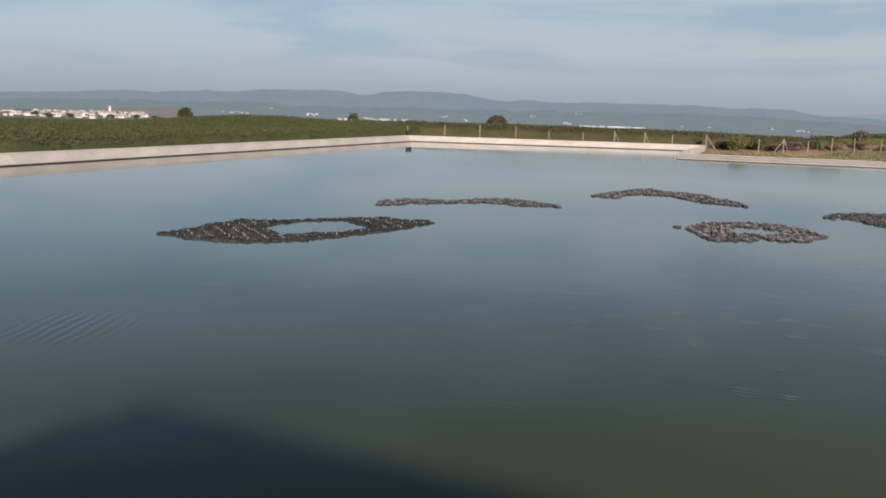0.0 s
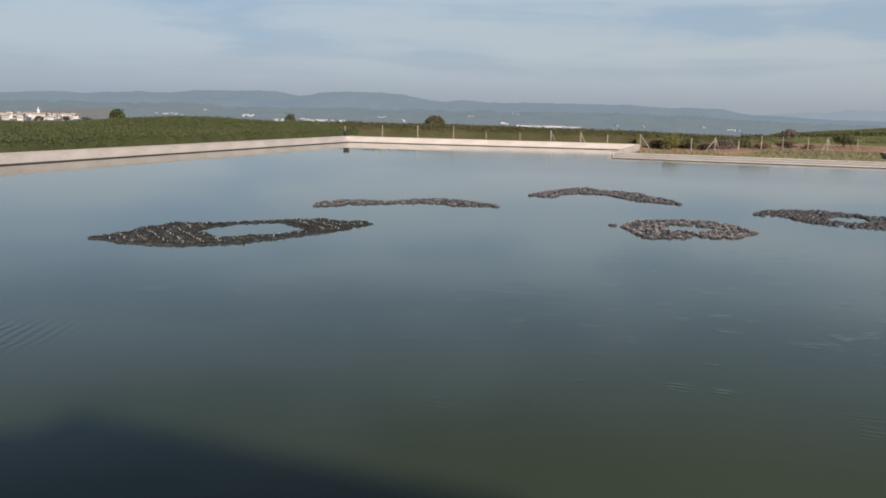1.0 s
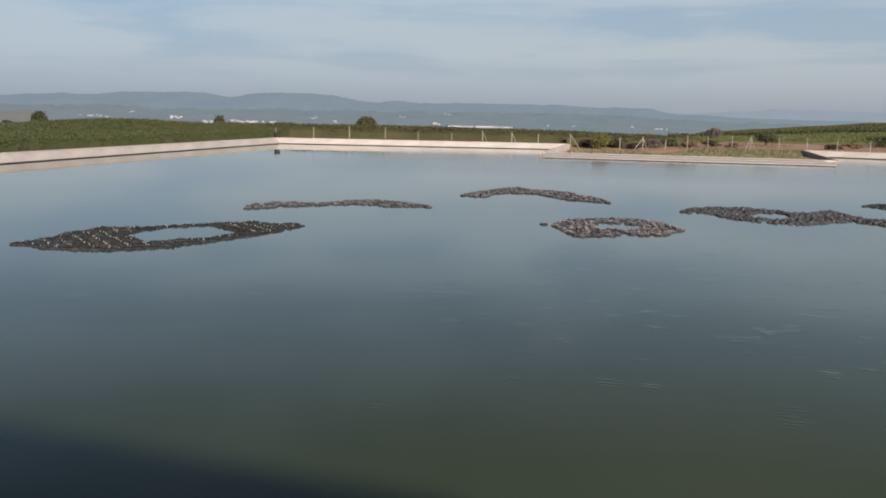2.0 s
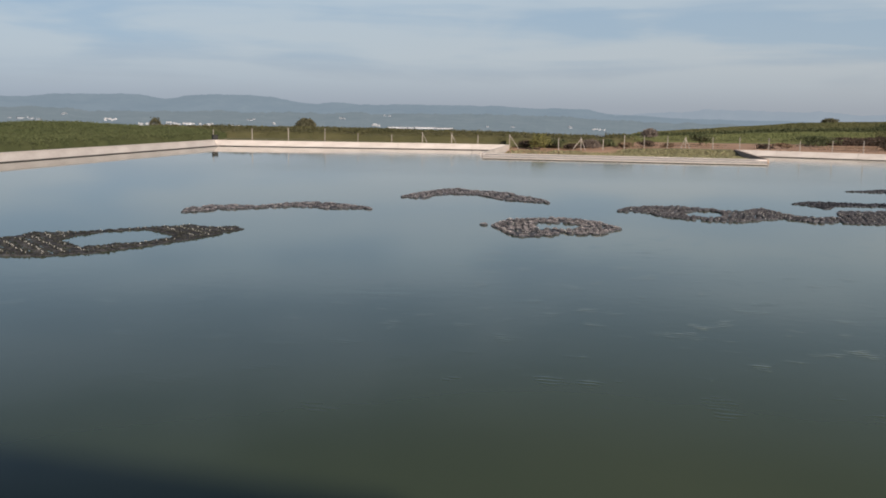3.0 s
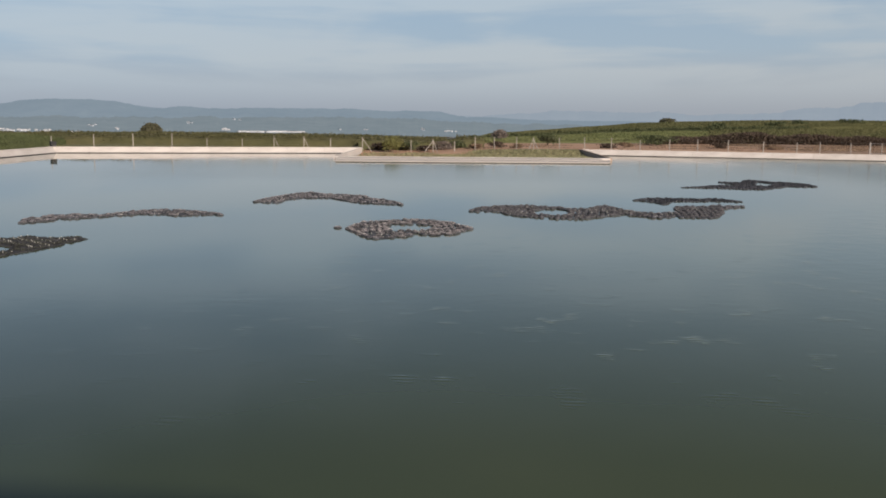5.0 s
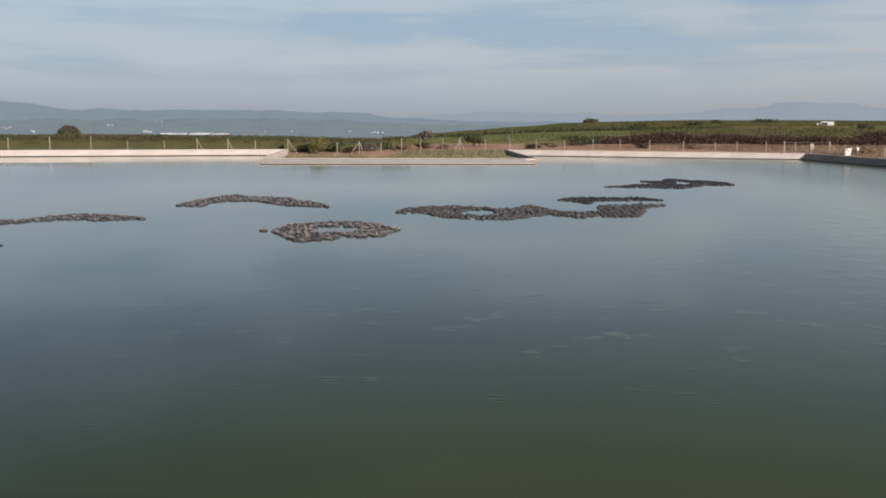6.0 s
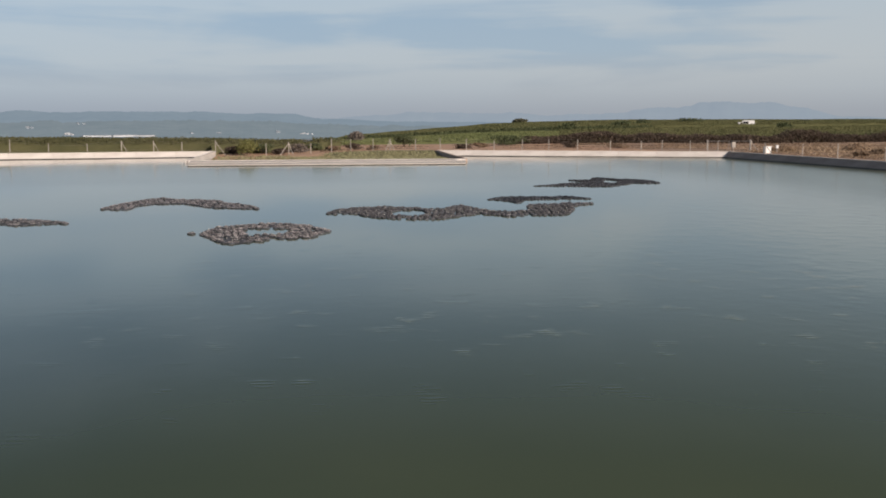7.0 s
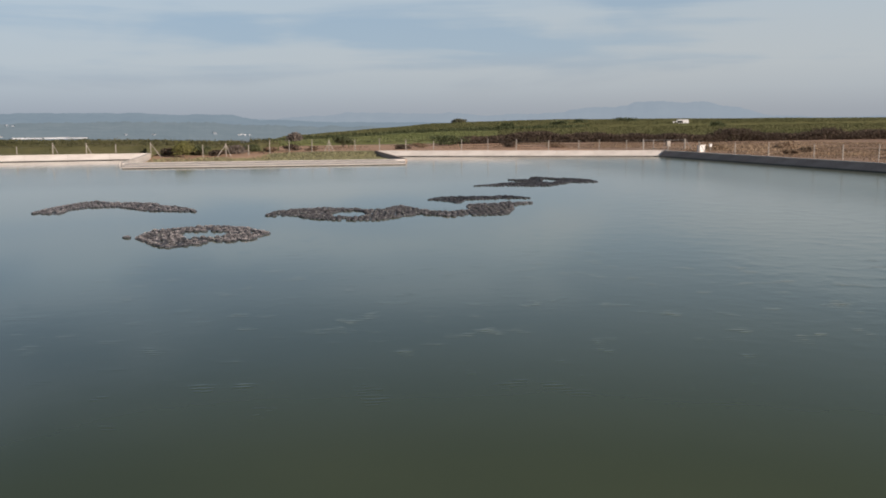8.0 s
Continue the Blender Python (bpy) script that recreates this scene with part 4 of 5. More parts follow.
def vineyards():
    rng = np.random.default_rng(3)
    # beside the west bank: rows parallel to it
    st, en = [], []
    for k in range(50):
        x = XL - 9.0 - 2.5 * k
        y0 = max(30.0, -x * 0.93)
        y1 = min(math.sqrt(max(190.0 ** 2 - x * x, 0)), 185)
        if y1 > y0 + 3:
            st.append((x, y0)), en.append((x, y1))
    p = scatter_rows(rng, st, en, 120, 0.6, 0.05, 1.5)
    field = stuff("vineyard_west", leaves("vineyard_west", p, 0.15, M_VINE, rng, lay=0.5), "dense green vineyard rows beside the bank", "vineyard")
    tagged(part("canopy", canopy(rng, st, en, 0.95, 1.2, 0.8, M_VINE), field), kind="stuff")
    # behind the north fence
    st, en = [], []
    for k in range(16):
        y = 150.0 + 3.2 * k
        st.append((-58 - k * 2.2, y)), en.append((4, y + 2))
    for k in range(4):
        st.append((GAP_L - 1, 140.5 + 2.6 * k)), en.append((9 - k, 141.5 + 2.6 * k))
    p = scatter_rows(rng, st, en, 70, 0.5, 0.05, 1.95)
    field = stuff("vineyard_north", leaves("vineyard_north", p, 0.2, M_VINE_DARK, rng, lay=0.5), "dark green vineyard rows behind the fence", "vineyard")
    tagged(part("canopy", canopy(rng, st, en, 0.85, 1.5, 1.2, M_VINE_DARK), field), kind="stuff")
    # a lighter low field, a dark hedge line with a pale track above it, then vines to the crest
    st, en = [], []
    for k in range(29):
        d = 199 + 2.8 * k
        x0, x1 = (6 + 0.05 * (d - 190)), d * 0.285 + 2.0 * math.sin(k)
        st.append((x0, d)), en.append((x1, d - 0.12 * x1))
    p = scatter_rows(rng, st, en, 48, 0.8, 0.03, 0.75)
    field = stuff("field", leaves("field", p, 0.25, M_GRASS, rng, lay=0.6), "light green low field at the foot of the hill", "field")
    tagged(part("canopy", canopy(rng, st, en, 1.3, 0.5, 3.0, M_GRASS), field), kind="stuff")
    st, en = [], []
    for k in range(29):
        d = 199 + 2.8 * k
        x0, x1 = d * 0.285 + 3.5 + 2.0 * math.sin(k), d * 0.86
        st.append((x0, d - 0.12 * x0)), en.append((x1, d - 0.12 * x1))
    for k in range(42):
        d = 307 + 3.4 * k
        x0, x1 = (18 + 0.10 * (d - 307)), d * 0.86
        st.append((x0, d)), en.append((x1, d - 0.12 * x1))
    p = scatter_rows(rng, st, en, 48, 0.6, 0.05, 1.3)
    field = stuff("vineyard_hill", leaves("vineyard_hill", p, 0.27, M_VINE_HILL, rng, lay=0.5), "green vineyard rows over a gentle hill", "vineyard")
    tagged(part("canopy", canopy(rng, st, en, 1.0, 1.05, 3.0, M_VINE_HILL), field), kind="stuff")
    st, en = [(14.0, 291.0), (60.0, 291.5)], [(60.0, 289.5), (112.0, 276.0)]
    p = scatter_rows(rng, st, en, 60, 0.7, 0.05, 1.5)
    hedge = stuff("hedge", leaves("hedge", p, 0.35, M_BUSH, rng, lay=0.4), "thin dark hedge line along a field track", "hedge")
    tagged(part("canopy", canopy(rng, st, en, 0.8, 0.9, 2.0, M_BUSH), hedge), kind="stuff")
    xs = np.linspace(22, 112, 46)
    mid = np.where(xs < 60, 285.5, 285.5 - (xs - 60) * 0.27) + 0.6 * np.sin(xs * 0.2)
    vs = [(x, y + o, float(ground_z(x, y + o)) + 0.12) for x, y in zip(xs, mid) for o in (-2.6, 2.6)]
    tagged(new("field_track", mesh_of("field_track", vs, [(2 * i, 2 * i + 2, 2 * i + 3, 2 * i + 1) for i in range(45)], M_TRACK)), "pale bare-earth track along the hedge", "track", kind="structure")


vineyards()


def scrub():
    rng = np.random.default_rng(5)
    # dark dry hedge at the foot of the hill
    n = 60000
    x = rng.uniform(44, 165, n)
    lump = np.interp(x, np.linspace(44, 165, 34), rng.uniform(0.0, 1.1, 34) ** 1.4)
    y = 178 - (x - 44) * 0.12 + rng.normal(0, 1.6, n)
    z = ground_z(x, y) + rng.beta(1.4, 1.3, n) * (1.15 + 1.5 * lump)
    stuff("dry_hedge", leaves("dry_hedge", np.stack([x, y, z], 1), 0.24, M_BRUSH, rng, lay=0.6), "dark brown leafless scrub hedge below the hill", "hedge")
    # dry grass behind the fences
    pts = []
    for x0, x1, y0, y1, k in ((GAP_L, 130, 133.5, 172, 40000), (62, 120, 60, 131, 34000)):
        gx, gy = rng.uniform(x0, x1, k), rng.uniform(y0, y1, k)
        keep = noise_mask(gx, gy) + rng.uniform(-0.35, 0.35, k) - 0.75 * (gx < 44) > 0
        pts.append(np.stack([gx[keep], gy[keep]], 1))
    g = np.concatenate(pts)
    z = ground_z(g[:, 0], g[:, 1]) + 0.07
    stuff("dry_grass", leaves("dry_grass", np.column_stack([g, z]), 0.12, M_STRAW, rng, lay=0.3, tall=1.3), "tufts of dry straw-coloured grass", "grass")
    # bleached clumps in patches beside the east fence
    k = 60000
    gx, gy = rng.uniform(59.5, 125, k), rng.uniform(58, 150, k)
    keep = (np.sin(gx * 0.19 + 2.1 * np.sin(gy * 0.13)) + np.cos(gy * 0.31 + gx * 0.11) + rng.normal(0, 0.5, k) > 0.5) & ((gx > 62.5) | (gy > 128))
    gx, gy = gx[keep], gy[keep]
    stuff("grass_clumps", leaves("grass_clumps", np.column_stack([gx, gy, ground_z(gx, gy) + 0.14 * rng.beta(1.2, 1.2, len(gx)) + 0.05]), 0.17, M_STALK, rng, lay=0.3, tall=1.2), "bleached tall grass clumps beside the fence", "grass")
    k = 11000
    gx, gy = rng.uniform(GAP_L + 0.3, GAP_R - 0.3, k), rng.uniform(SILL_Y + 1.6, 132, k)
    keep = rng.uniform(-0.5, 1.0, k) < smooth(-6, 7, gx)
    gx, gy = gx[keep], gy[keep]
    stuff("weeds", leaves("weeds", np.column_stack([gx, gy, ground_z(gx, gy) + 0.06]), 0.2, M_WEED, rng, lay=0.8), "low green weeds on the inlet ground", "weeds")


def noise_mask(x, y):
    return np.sin(x * 0.31 + 1.3 * np.sin(y * 0.17)) * np.cos(y * 0.23 + x * 0.05) + 0.15


scrub()


def bush(name, label, x, y, w, h, mat, rng, n=700, leaf=0.22, trunk=0.25, lift=0.0, dome=False):
    """A shrub or small tree: tapered trunk, a few limbs, a ragged crown of leaf clumps."""
    base = float(ground_z(x, y)) - 0.05 + lift
    t = thing(name, label, "tree" if name == "tree" else "bush", at=pose(x, y, base))
    bm = bmesh.new()
    top = h * trunk
    rod(bm, (0, 0, 0), (0.03 * h, 0, top), 0.035 * h, 0.024 * h, 7)
    tips = []
    for k in range(7):
        a = k * 2.4 + rng.uniform(-0.4, 0.4)
        r = w * 0.5 * rng.uniform(0.35, 0.85)
        tip = Vector((math.cos(a) * r, math.sin(a) * r, h * rng.uniform(trunk + 0.15, 0.85)))
        rod(bm, (0.03 * h, 0, top * 0.95), tip, 0.016 * h, 0.006 * h, 5)
        tips.append(tip)
    tips.append(Vector((0, 0, h * 0.9)))
    part("trunk", from_bm("trunk", bm, M_BARK), t)
    pts = []
    for k in range(n):
        tip = tips[int(rng.integers(len(tips)))]
        q = np.array(tip) + rng.normal(0, 1, 3) * (w * 0.14, w * 0.14, h * 0.12)
        q[2] = min(max(q[2], h * 0.08), h * 1.02)
        if dome and k % 5:
            v = rng.normal(0, 1, 3)
            v = v / np.linalg.norm(v) * rng.uniform(0.75, 1.0) * (1 + 0.10 * math.sin(3 * v[0] + k % 3) * math.cos(4 * v[1]))
            q = np.array((v[0] * w * 0.5, v[1] * w * 0.5, h * (0.56 + 0.44 * v[2])))
        pts.append(q)
    part("crown", leaves("crown", pts, leaf, mat, rng), t)


def polar(az, d):
    return d * math.sin(radians(az)), d * math.cos(radians(az))


def trees():
    rng = np.random.default_rng(8)
    bush("tree", "round dark green tree beyond the vineyard", *polar(-34.2, 300), 4.4, 5.2, M_BUSH, rng, 2600, 0.42, 0.25, dome=True)
    bush("tree", "round olive-green tree behind the vineyard", *polar(-15.85, 205), 4.2, 3.7, M_OLIVE, rng, 2600, 0.34, 0.2, dome=True)
    bush("tree", "small dark tree beyond the vineyard", *polar(-24.45, 260), 3.0, 4.7, M_OLIVE, rng, 1100, 0.3, 0.2, dome=True)
    for az, d, w in ((20.4, 318, 7.0), (24.4, 355, 8.0), (17.2, 300, 6.0), (21.6, 345, 5.0), (29.5, 300, 4.0)):
        bush("bush", "low dark bush among the hill vines", *polar(az, d), w, 2.3, M_BUSH, rng, 400, 0.45, 0.12)
    bush("bush", "wide dark bush on the hill crest", *polar(14.4, 445), 7.0, 2.9, M_OLIVE, rng, 1100, 0.5, 0.15, dome=True)
    bush("bush", "brownish bush at the field edge", *polar(4.6, 240), 3.8, 2.8, M_BROWN, rng, 1100, 0.36, 0.15, dome=True)
    for x, y, w, h, mat, label in ((-6.4, 137.4, 2.4, 1.5, M_BRUSH, "dry brown shrub behind the fence"), (-2.3, 138.2, 3.0, 1.8, M_BUSH, "dark green shrub behind the fence"), (0.2, 136.6, 2.0, 1.1, M_BRUSH, "dry brown shrub behind the fence"),
                                   (2.9, 138.8, 3.2, 1.7, M_BROWN, "brownish shrub behind the fence"), (5.2, 140.6, 2.6, 1.4, M_BUSH, "dark green shrub behind the fence"), (7.6, 138.0, 1.8, 0.9, M_STRAW, "dry straw-coloured shrub behind the fence"),
                                   (10.9, 141.5, 2.8, 1.1, M_BRUSH, "dry brown shrub behind the fence"), (13.6, 138.6, 1.6, 0.8, M_STRAW, "dry straw-coloured shrub behind the fence"), (27.5, 141.0, 2.2, 0.9, M_BRUSH, "dry brown shrub behind the fence")):
        bush("bush", label, x, y, w, 0.78 * h, mat, rng, 700, 0.18, 0.1)
    for x, y, w, h, mat, label in ((67, 118, 3.4, 0.9, M_STALK, "mound of bleached grass on the dry ground"), (73, 106, 2.6, 0.7, M_STRAW, "dry straw-coloured tuft on the dry ground"), (80, 121, 4.0, 1.1, M_STALK, "mound of bleached grass on the dry ground"), (76, 92, 3.0, 1.3, M_STALK, "mound of bleached grass on the dry ground"),
                                   (88, 108, 2.8, 0.9, M_BROWN, "low brown scrub on the dry ground"), (70, 84, 2.4, 0.8, M_STRAW, "dry straw-coloured tuft on the dry ground"), (94, 98, 3.6, 1.4, M_BROWN, "low brown scrub on the dry ground"), (66, 99, 1.8, 0.6, M_STRAW, "dry straw-coloured tuft on the dry ground"),
                                   (52, 141, 3.0, 0.8, M_STRAW, "dry straw-coloured tuft behind the fence"), (46, 146, 2.6, 0.8, M_BRUSH, "low brown scrub behind the fence"), (31, 146, 2.4, 0.8, M_STRAW, "dry straw-coloured tuft behind the fence")):
        bush("bush", label, x, y, w, h, mat, rng, 600, 0.2, 0.08)
    bush("bush", "yellowing shrub beside the fence", -4.4, 134.6, 3.0, 2.2, M_YELLOW, rng, 1000, 0.2, 0.15)
    bush("bush", "dark green shrub beside the fence", 20.6, 158.0, 3.7, 1.9, M_BUSH, rng, 1300, 0.22, 0.1)
    bush("bush", "broad green shrub growing at the fence", 40.3, 164.0, 5.8, 1.7, M_BUSH, rng, 1500, 0.24, 0.1)


trees()


# ---------------------------------------------------------------- houses, shed boxes, van
def house(name, label, w, d, h, roof_h, roof_mat=None, at=None, group="", wall_mat=None, base=-3.0, pane_mat=None):
    t = thing(name, label, "building", group, at=at)
    part("wall", box_mesh("wall", (-w / 2, -d / 2, base), (w / 2, d / 2, h), wall_mat or M_HOUSE, 0.05), t)
    e = 0.4
    part("roof", prism_mesh("roof", [(-d / 2 - e, h - 0.02), (d / 2 + e, h - 0.02), (0, h + roof_h)], -w / 2 - e, w / 2 + e, roof_mat or M_TILE), t)
    for k in (-0.28, 0.0, 0.28):
        part("window", box_mesh("window", (k * w - 0.5, -d / 2 - 0.03, h * 0.45), (k * w + 0.5, -d / 2 + 0.1, h * 0.45 + 1.3), pane_mat or M_GLASS), t)
    return t


def on_land(az, d, lift=0.0):
    x, y = polar(az, d)
    return pose(x, y, float(ground_z(x, y)) + lift, 0, 0, -az + random.uniform(-25, 25))


def on_slope(az, el):
    """A place on the low hills across the valley that is seen at this azimuth and elevation."""
    f = 0.5
    for k in range(40):
        d = 2000 + 1100 * f
        z = EYE + d * math.tan(radians(el))
        f = min(0.97, max(0.05, (z + 44) / 54)) ** (1 / 1.3)
    x, y = polar(az, d - 60)
    return pose(x, y, z, 0, 0, -az + random.uniform(-30, 30))


def town():
    kinds = [house("house", "pale village house with a tiled roof", 8, 7, 4, 1.3, at=on_land(-40.0, 1080), group="village houses"),
             house("house", "pale village house with a tiled roof", 11, 8, 5, 1.4, at=on_land(-41.2, 1110), group="village houses"),
             house("house", "pale village house with a tiled roof", 6, 6, 5.5, 1.0, at=on_land(-39.2, 1050), group="village houses")]
    for k in range(150):
        az = -36.2 - 9.2 * (k / 150) + random.uniform(-0.3, 0.3)
        size = random.uniform(0.45, 0.85)
        copy_thing(kinds[k % 3], on_land(az, random.uniform(1120, 1500), random.uniform(0, 1.0)) @ Matrix.Diagonal((size * random.uniform(0.8, 1.3), size, size * random.uniform(0.55, 0.9), 1)))
    # small buildings on the slopes across the valley: (azimuth, elevation, spread, count)
    white = house("farmhouse", "small whitewashed building across the hazy valley", 13, 9, 3.2, 0.9, M_PALE, on_slope(-22.6, -0.72), "valley buildings", M_PALE, base=-0.9, pane_mat=M_DULL)
    dull = house("farmhouse", "small grey building across the hazy valley", 13, 9, 3.2, 0.9, M_DULL, on_slope(-31.6, -0.54), "valley buildings", M_DULL, -0.9, M_DULL)
    for az, el, spread, count, kind in ((-26.8, -0.53, 0.35, 4, white), (-24.8, -0.77, 0.5, 5, white), (-23.0, -0.71, 0.8, 9, white), (-21.6, -0.74, 0.4, 4, white), (-20.0, -0.82, 0.4, 4, white), (-31.9, -0.84, 0.15, 2, white),
                                        (-31.4, -0.54, 0.8, 4, dull), (-23.7, -0.6, 0.1, 1, white), (-19.1, -0.42, 0.3, 2, dull), (-17.7, -0.63, 0.2, 2, white), (-29.2, -0.27, 0.2, 2, dull), (-13.7, -0.25, 0.25, 2, dull),
                                        (-11.1, -0.06, 0.3, 2, dull), (-11.5, -0.6, 0.35, 4, white), (-5.0, -0.57, 0.1, 1, dull), (-3.5, -0.61, 0.1, 1, dull), (0.0, -0.52, 0.15, 2, dull), (1.6, -0.6, 0.5, 2, white)):
        for k in range(count * 2):
            copy_thing(kind, on_slope(az + random.uniform(-spread, spread), el + random.uniform(-0.05, 0.05)) @ Matrix.Diagonal((random.uniform(0.25, 0.8), 0.6, random.uniform(0.4, 0.8), 1)))
    rng = np.random.default_rng(21)
    for k in range(9):
        az = -36 - 9.5 * (k / 9) + rng.uniform(-0.3, 0.3)
        bush("tree", "dark green tree among the village houses", *polar(az, rng.uniform(960, 1150)), rng.uniform(7, 11), rng.uniform(4.0, 5.5), M_OLIVE, rng, 220, 1.3, 0.2)
    t = thing("church", "village church with a slender bell tower", "building", at=on_land(-38.3, 1120))
    part("nave", box_mesh("nave", (-7, -4, -3), (7, 4, 6), M_HOUSE, 0.1), t)
    part("roof", prism_mesh("roof", [(-4.4, 6), (4.4, 6), (0, 8)], -7.3, 7.3, M_TILE), t)
    bm = bmesh.new()
    box(bm, (-1.3, -1.3, 0), (1.3, 1.3, 11.5))
    rod(bm, (0, 0, 11.5), (0, 0, 14), 1.4, 0.2, 8)
    part("tower", from_bm("tower", bm, M_HOUSE), t)
    for az, w, h in ((-9.9, 46, 4.0), (-8.75, 62, 4.4), (-7.6, 44, 4.0), (-10.7, 24, 4.0)):
        house("warehouse", "long low white industrial shed in the valley", w, 26, h - 1.4, 0.5, M_PALE, on_slope(az, -0.74), "industrial sheds", M_PALE, base=-0.8, pane_mat=M_DULL)


town()


def van():
    x, y = polar(27.45, 330)
    t = thing("van", "white camper van parked on the hill", "vehicle", at=pose(x, y, float(ground_z(x, y)) - 0.1, 0, 0, -20) @ Matrix.Diagonal((0.88, 0.88, 0.86, 1)))
    bm = bmesh.new()
    box(bm, (-1.4, -1.0, 0.4), (2.9, 1.0, 2.6), 0.12)
    part("body", from_bm("body", bm, M_WHITE), t)
    part("cab", prism_mesh("cab", [(-1.0, 0.4), (1.0, 0.4), (1.0, 1.9), (-1.0, 1.9)], -2.9, -1.42, M_WHITE), t)
    part("windscreen", box_mesh("windscreen", (-2.3, -1.012, 1.2), (-1.6, 1.012, 1.75), M_GLASS), t)
    part("window", box_mesh("window", (-1.2, -1.03, 1.35), (0.7, -0.9, 2.15), M_GLASS), t)
    for wx in (-2.1, 1.9):
        for wy in (-1.0, 0.82):
            bm = bmesh.new()
            rod(bm, (wx, wy, 0.35), (wx, wy + 0.2, 0.35), 0.35, sides=14)
            part("wheel", from_bm("wheel", bm, M_TYRE), t)


van()


def boxes():
    t = thing("cabinet", "white equipment cabinet beside the fence", "cabinet", at=pose(62.3, 113.7, 0.72, 0, 0, 8))
    part("body", box_mesh("body", (-0.41, -0.29, -0.1), (0.41, 0.29, 0.78), M_WHITE, 0.04), t)
    part("roof", prism_mesh("roof", [(-0.35, 0.78), (0.35, 0.78), (0.35, 0.84), (-0.35, 0.90)], -0.46, 0.46, M_WHITE), t)
    t = thing("meter_box", "small white meter box on a short post", "box", at=pose(64.1, 114.5, 0.72))
    part("post", box_mesh("post", (-0.05, -0.05, -0.1), (0.05, 0.05, 0.6), M_POST), t)
    part("body", box_mesh("body", (-0.17, -0.12, 0.6), (0.17, 0.12, 1.02), M_WHITE, 0.03), t)
    t = thing("meter_box", "pale grey box on a post behind the gate", "box", at=pose(62.2, 122.9, 0.72))
    part("post", box_mesh("post", (-0.06, -0.06, -0.1), (0.06, 0.06, 0.5), M_POST), t)
    part("body", box_mesh("body", (-0.28, -0.2, 0.5), (0.28, 0.2, 1.25), M_POST, 0.03), t)
    t = thing("valve_box", "dark metal valve box on the bank corner", "box", at=pose(XL - 0.75, Y_WEST + 0.8, BANK + 0.06, 0, 0, 40))
    part("body", box_mesh("body", (-0.34, -0.3, 0), (0.34, 0.3, 0.62), M_TYRE, 0.03), t)
    part("lid", box_mesh("lid", (-0.38, -0.34, 0.62), (0.38, 0.34, 0.68), M_TYRE, 0.015), t)
    # farm gate beside the bank corner
    t = thing("metal_gate", "closed galvanised gate between two concrete posts", "gate", at=pose(57.9, 121.9, 0.72, 0, 0, -10))
    for x in (0.0, 5.9):
        part("post", box_mesh("post", (x - 0.09, -0.09, -0.2), (x + 0.09, 0.09, 1.6), M_POST, 0.02), t)
    bm = bmesh.new()
    for z in (0.15, 1.42):
        rod(bm, (0.1, 0, z), (5.8, 0, z), 0.025)
    for x in (0.12, 2.95, 5.78):
        rod(bm, (x, 0, 0.15), (x, 0, 1.42), 0.025)
    part("gate_frame", from_bm("gate_frame", bm, M_WIRE), t)
    bm = bmesh.new()
    rod(bm, (5.95, 0, 1.4), (7.1, 0.1, -0.05), 0.05, 0.045)
    part("brace", from_bm("brace", bm, M_POST), t)


boxes()


# ---------------------------------------------------------------- far hills
def ridge(name, label, mat, d, az0, az1, profile, foot, depth, seed, rough=0.06):
    """Hills drawn by a skyline of (azimuth, elevation) degrees at distance d, sloping down towards the viewer."""
    n, m = 900, 9
    rng = np.random.default_rng(seed)
    az = np.linspace(az0, az1, n)
    el = np.interp(az, [p[0] for p in profile], [p[1] for p in profile])
    for k, amp in ((50, 0.8), (130, 0.6), (420, 0.45), (900, 0.3)):
        el = el + rough * np.interp(az, np.linspace(az0, az1, k), rng.normal(0, amp, k))
    vs = []
    for j in range(m):
        f = j / (m - 1)
        for i in range(n):
            dd = d - depth * (1 - f)
            top = EYE + d * math.tan(radians(el[i]))
            z = foot + (top - foot) * (f ** 1.3)
            wob = (noise.noise(Vector((az[i] * 0.9, j * 0.8, seed))) * 0.5) * depth * 0.3 * math.sin(math.pi * f)
            x, y = polar(az[i], dd + wob)
            vs.append((x, y, z))
    fs = [(j * n + i, j * n + i + 1, (j + 1) * n + i + 1, (j + 1) * n + i) for j in range(m - 1) for i in range(n - 1)]
    me = mesh_of(name, vs, fs, mat)
    for p in me.polygons:
        p.use_smooth = True
    tagged(new(name, me), label, "hills", kind="structure")


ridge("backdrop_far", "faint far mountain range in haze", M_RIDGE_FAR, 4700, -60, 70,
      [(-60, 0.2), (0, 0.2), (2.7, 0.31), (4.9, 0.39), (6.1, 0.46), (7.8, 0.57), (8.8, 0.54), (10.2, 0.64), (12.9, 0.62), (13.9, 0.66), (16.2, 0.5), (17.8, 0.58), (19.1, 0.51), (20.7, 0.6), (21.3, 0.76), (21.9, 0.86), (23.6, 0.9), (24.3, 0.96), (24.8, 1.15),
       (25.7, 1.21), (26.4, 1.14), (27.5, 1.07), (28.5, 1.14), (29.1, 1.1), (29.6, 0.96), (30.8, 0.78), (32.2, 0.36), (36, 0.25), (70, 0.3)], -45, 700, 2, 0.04)
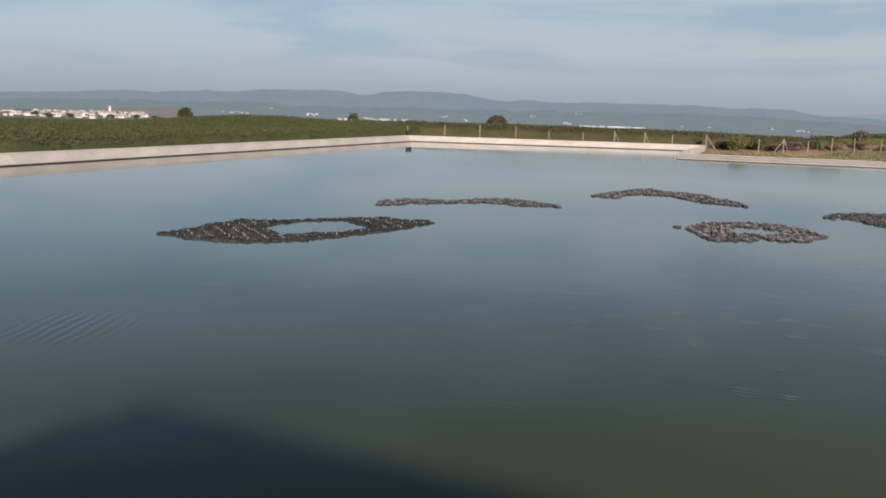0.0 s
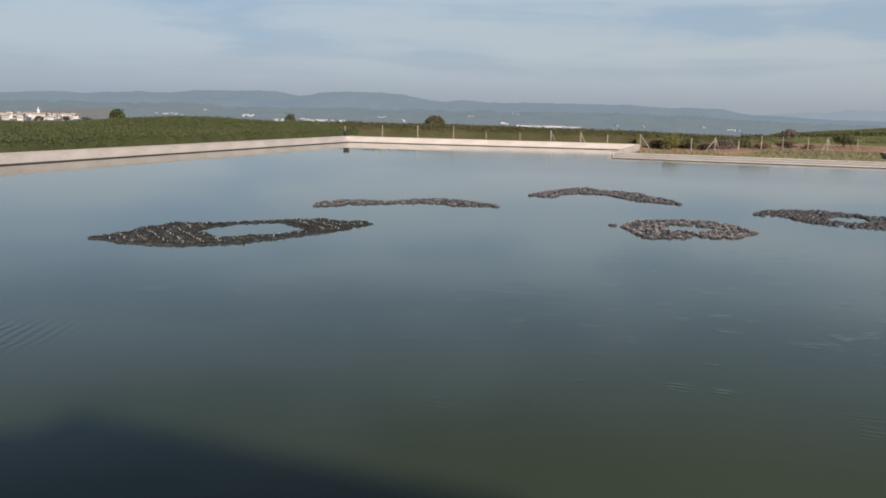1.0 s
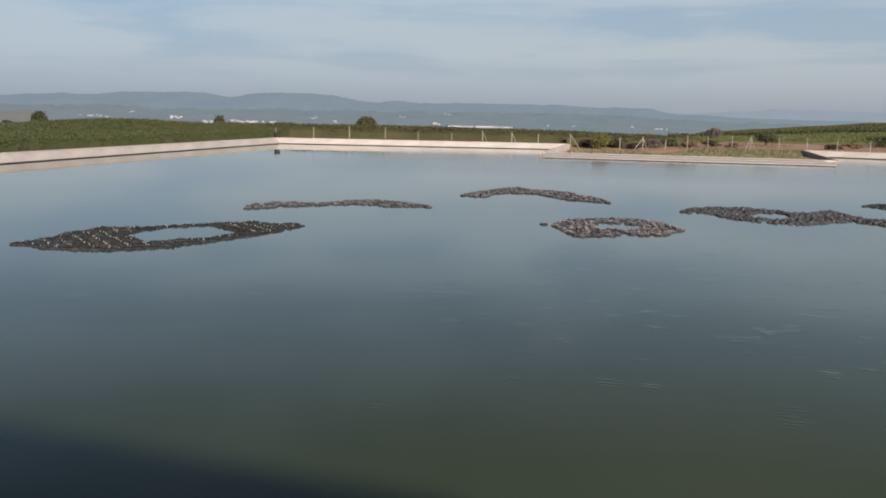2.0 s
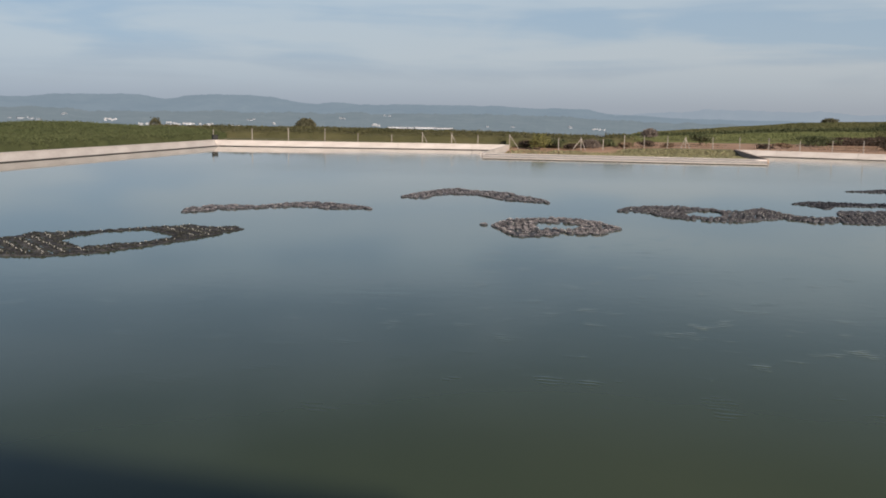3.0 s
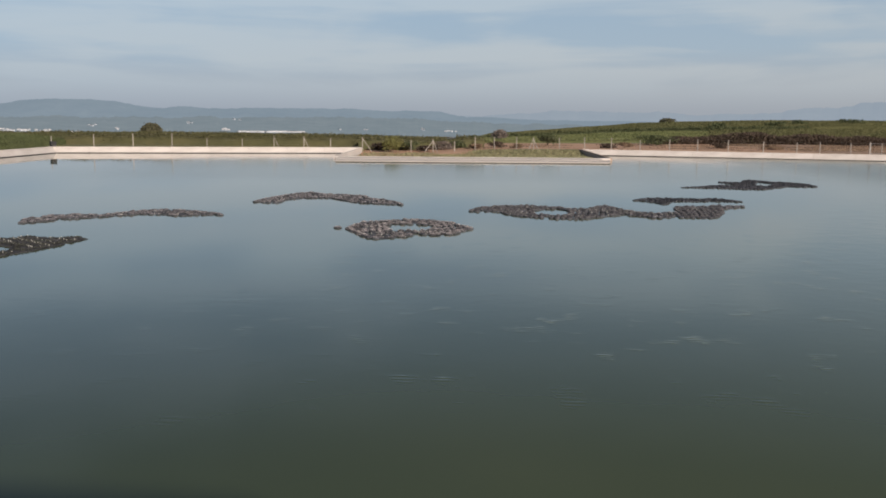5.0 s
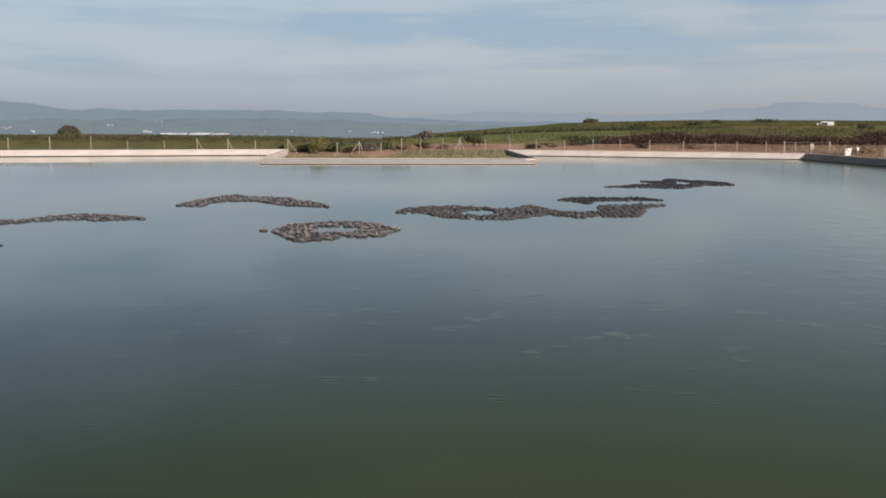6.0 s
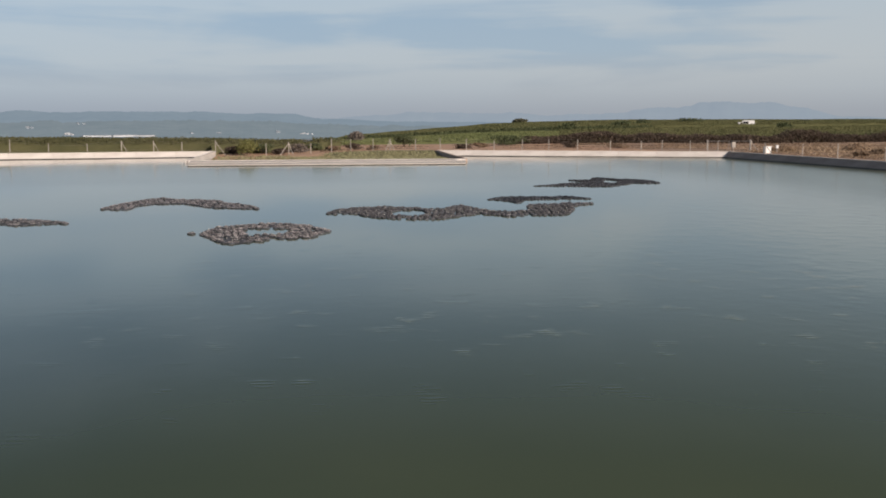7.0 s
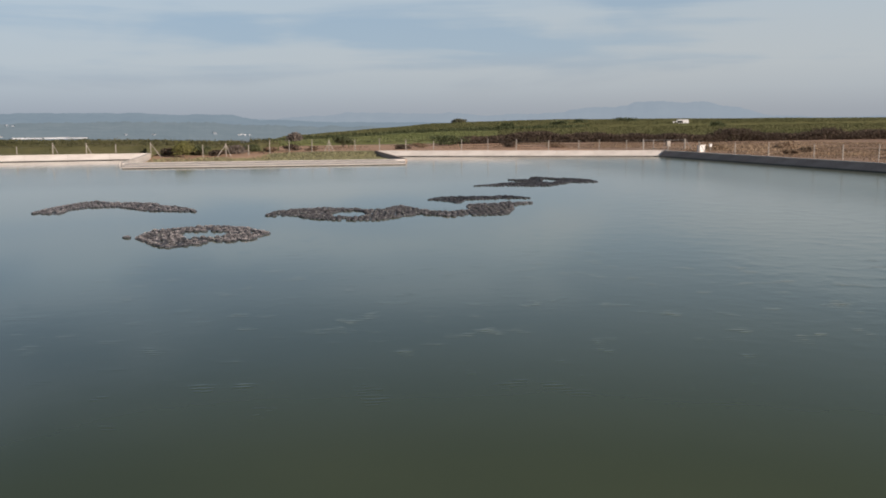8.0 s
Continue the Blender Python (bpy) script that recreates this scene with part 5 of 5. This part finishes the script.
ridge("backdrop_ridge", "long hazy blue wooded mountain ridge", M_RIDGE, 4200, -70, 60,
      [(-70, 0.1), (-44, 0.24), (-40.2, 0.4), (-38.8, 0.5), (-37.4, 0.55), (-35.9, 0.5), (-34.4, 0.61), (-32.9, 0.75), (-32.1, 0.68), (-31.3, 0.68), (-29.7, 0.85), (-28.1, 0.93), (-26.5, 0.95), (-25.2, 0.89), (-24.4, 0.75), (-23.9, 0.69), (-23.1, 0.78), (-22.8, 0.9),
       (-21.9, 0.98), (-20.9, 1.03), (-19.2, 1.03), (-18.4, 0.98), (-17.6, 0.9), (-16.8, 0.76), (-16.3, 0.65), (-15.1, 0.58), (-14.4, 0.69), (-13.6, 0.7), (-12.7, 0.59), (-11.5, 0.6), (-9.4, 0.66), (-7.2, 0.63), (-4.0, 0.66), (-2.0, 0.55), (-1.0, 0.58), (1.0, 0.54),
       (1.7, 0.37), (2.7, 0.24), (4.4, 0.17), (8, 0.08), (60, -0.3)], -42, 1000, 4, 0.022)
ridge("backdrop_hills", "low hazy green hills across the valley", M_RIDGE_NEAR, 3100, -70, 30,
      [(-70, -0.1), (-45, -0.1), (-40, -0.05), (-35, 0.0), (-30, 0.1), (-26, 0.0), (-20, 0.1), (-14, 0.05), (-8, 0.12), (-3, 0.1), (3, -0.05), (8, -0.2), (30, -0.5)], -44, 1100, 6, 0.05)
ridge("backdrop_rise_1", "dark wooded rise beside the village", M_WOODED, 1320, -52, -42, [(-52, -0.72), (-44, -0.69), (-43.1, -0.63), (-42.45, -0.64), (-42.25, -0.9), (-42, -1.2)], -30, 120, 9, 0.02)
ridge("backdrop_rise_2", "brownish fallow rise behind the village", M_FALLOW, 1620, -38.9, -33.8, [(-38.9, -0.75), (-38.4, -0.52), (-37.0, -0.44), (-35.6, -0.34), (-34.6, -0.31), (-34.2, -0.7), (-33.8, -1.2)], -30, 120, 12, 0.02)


# ---------------------------------------------------------------- unseen building behind the viewpoint
# never in view: added, sized and placed to cast the shadow on near water
def pump_house():
    t = thing("pump_house", "unseen plain building on the near bank, added to cast a shadow", "building", at=pose(-0.47, -2.56, 0.7, 0, 0, -9.5))
    part("wall", box_mesh("wall", (0, -5, -0.4), (7, 0, 4.85), M_HOUSE, 0.03), t)
    part("roof", box_mesh("roof", (-0.05, -5.1, 4.85), (7.1, 0.05, 5.05), M_SILL, 0.02), t)
    # annex added only to shape the left edge of that shadow
    part("lean_to", prism_mesh("lean_to", [(-4.8, -0.4), (-0.15, -0.4), (-0.15, 4.7), (-4.8, 4.45)], -1.0, -0.06, M_HOUSE), t)


pump_house()
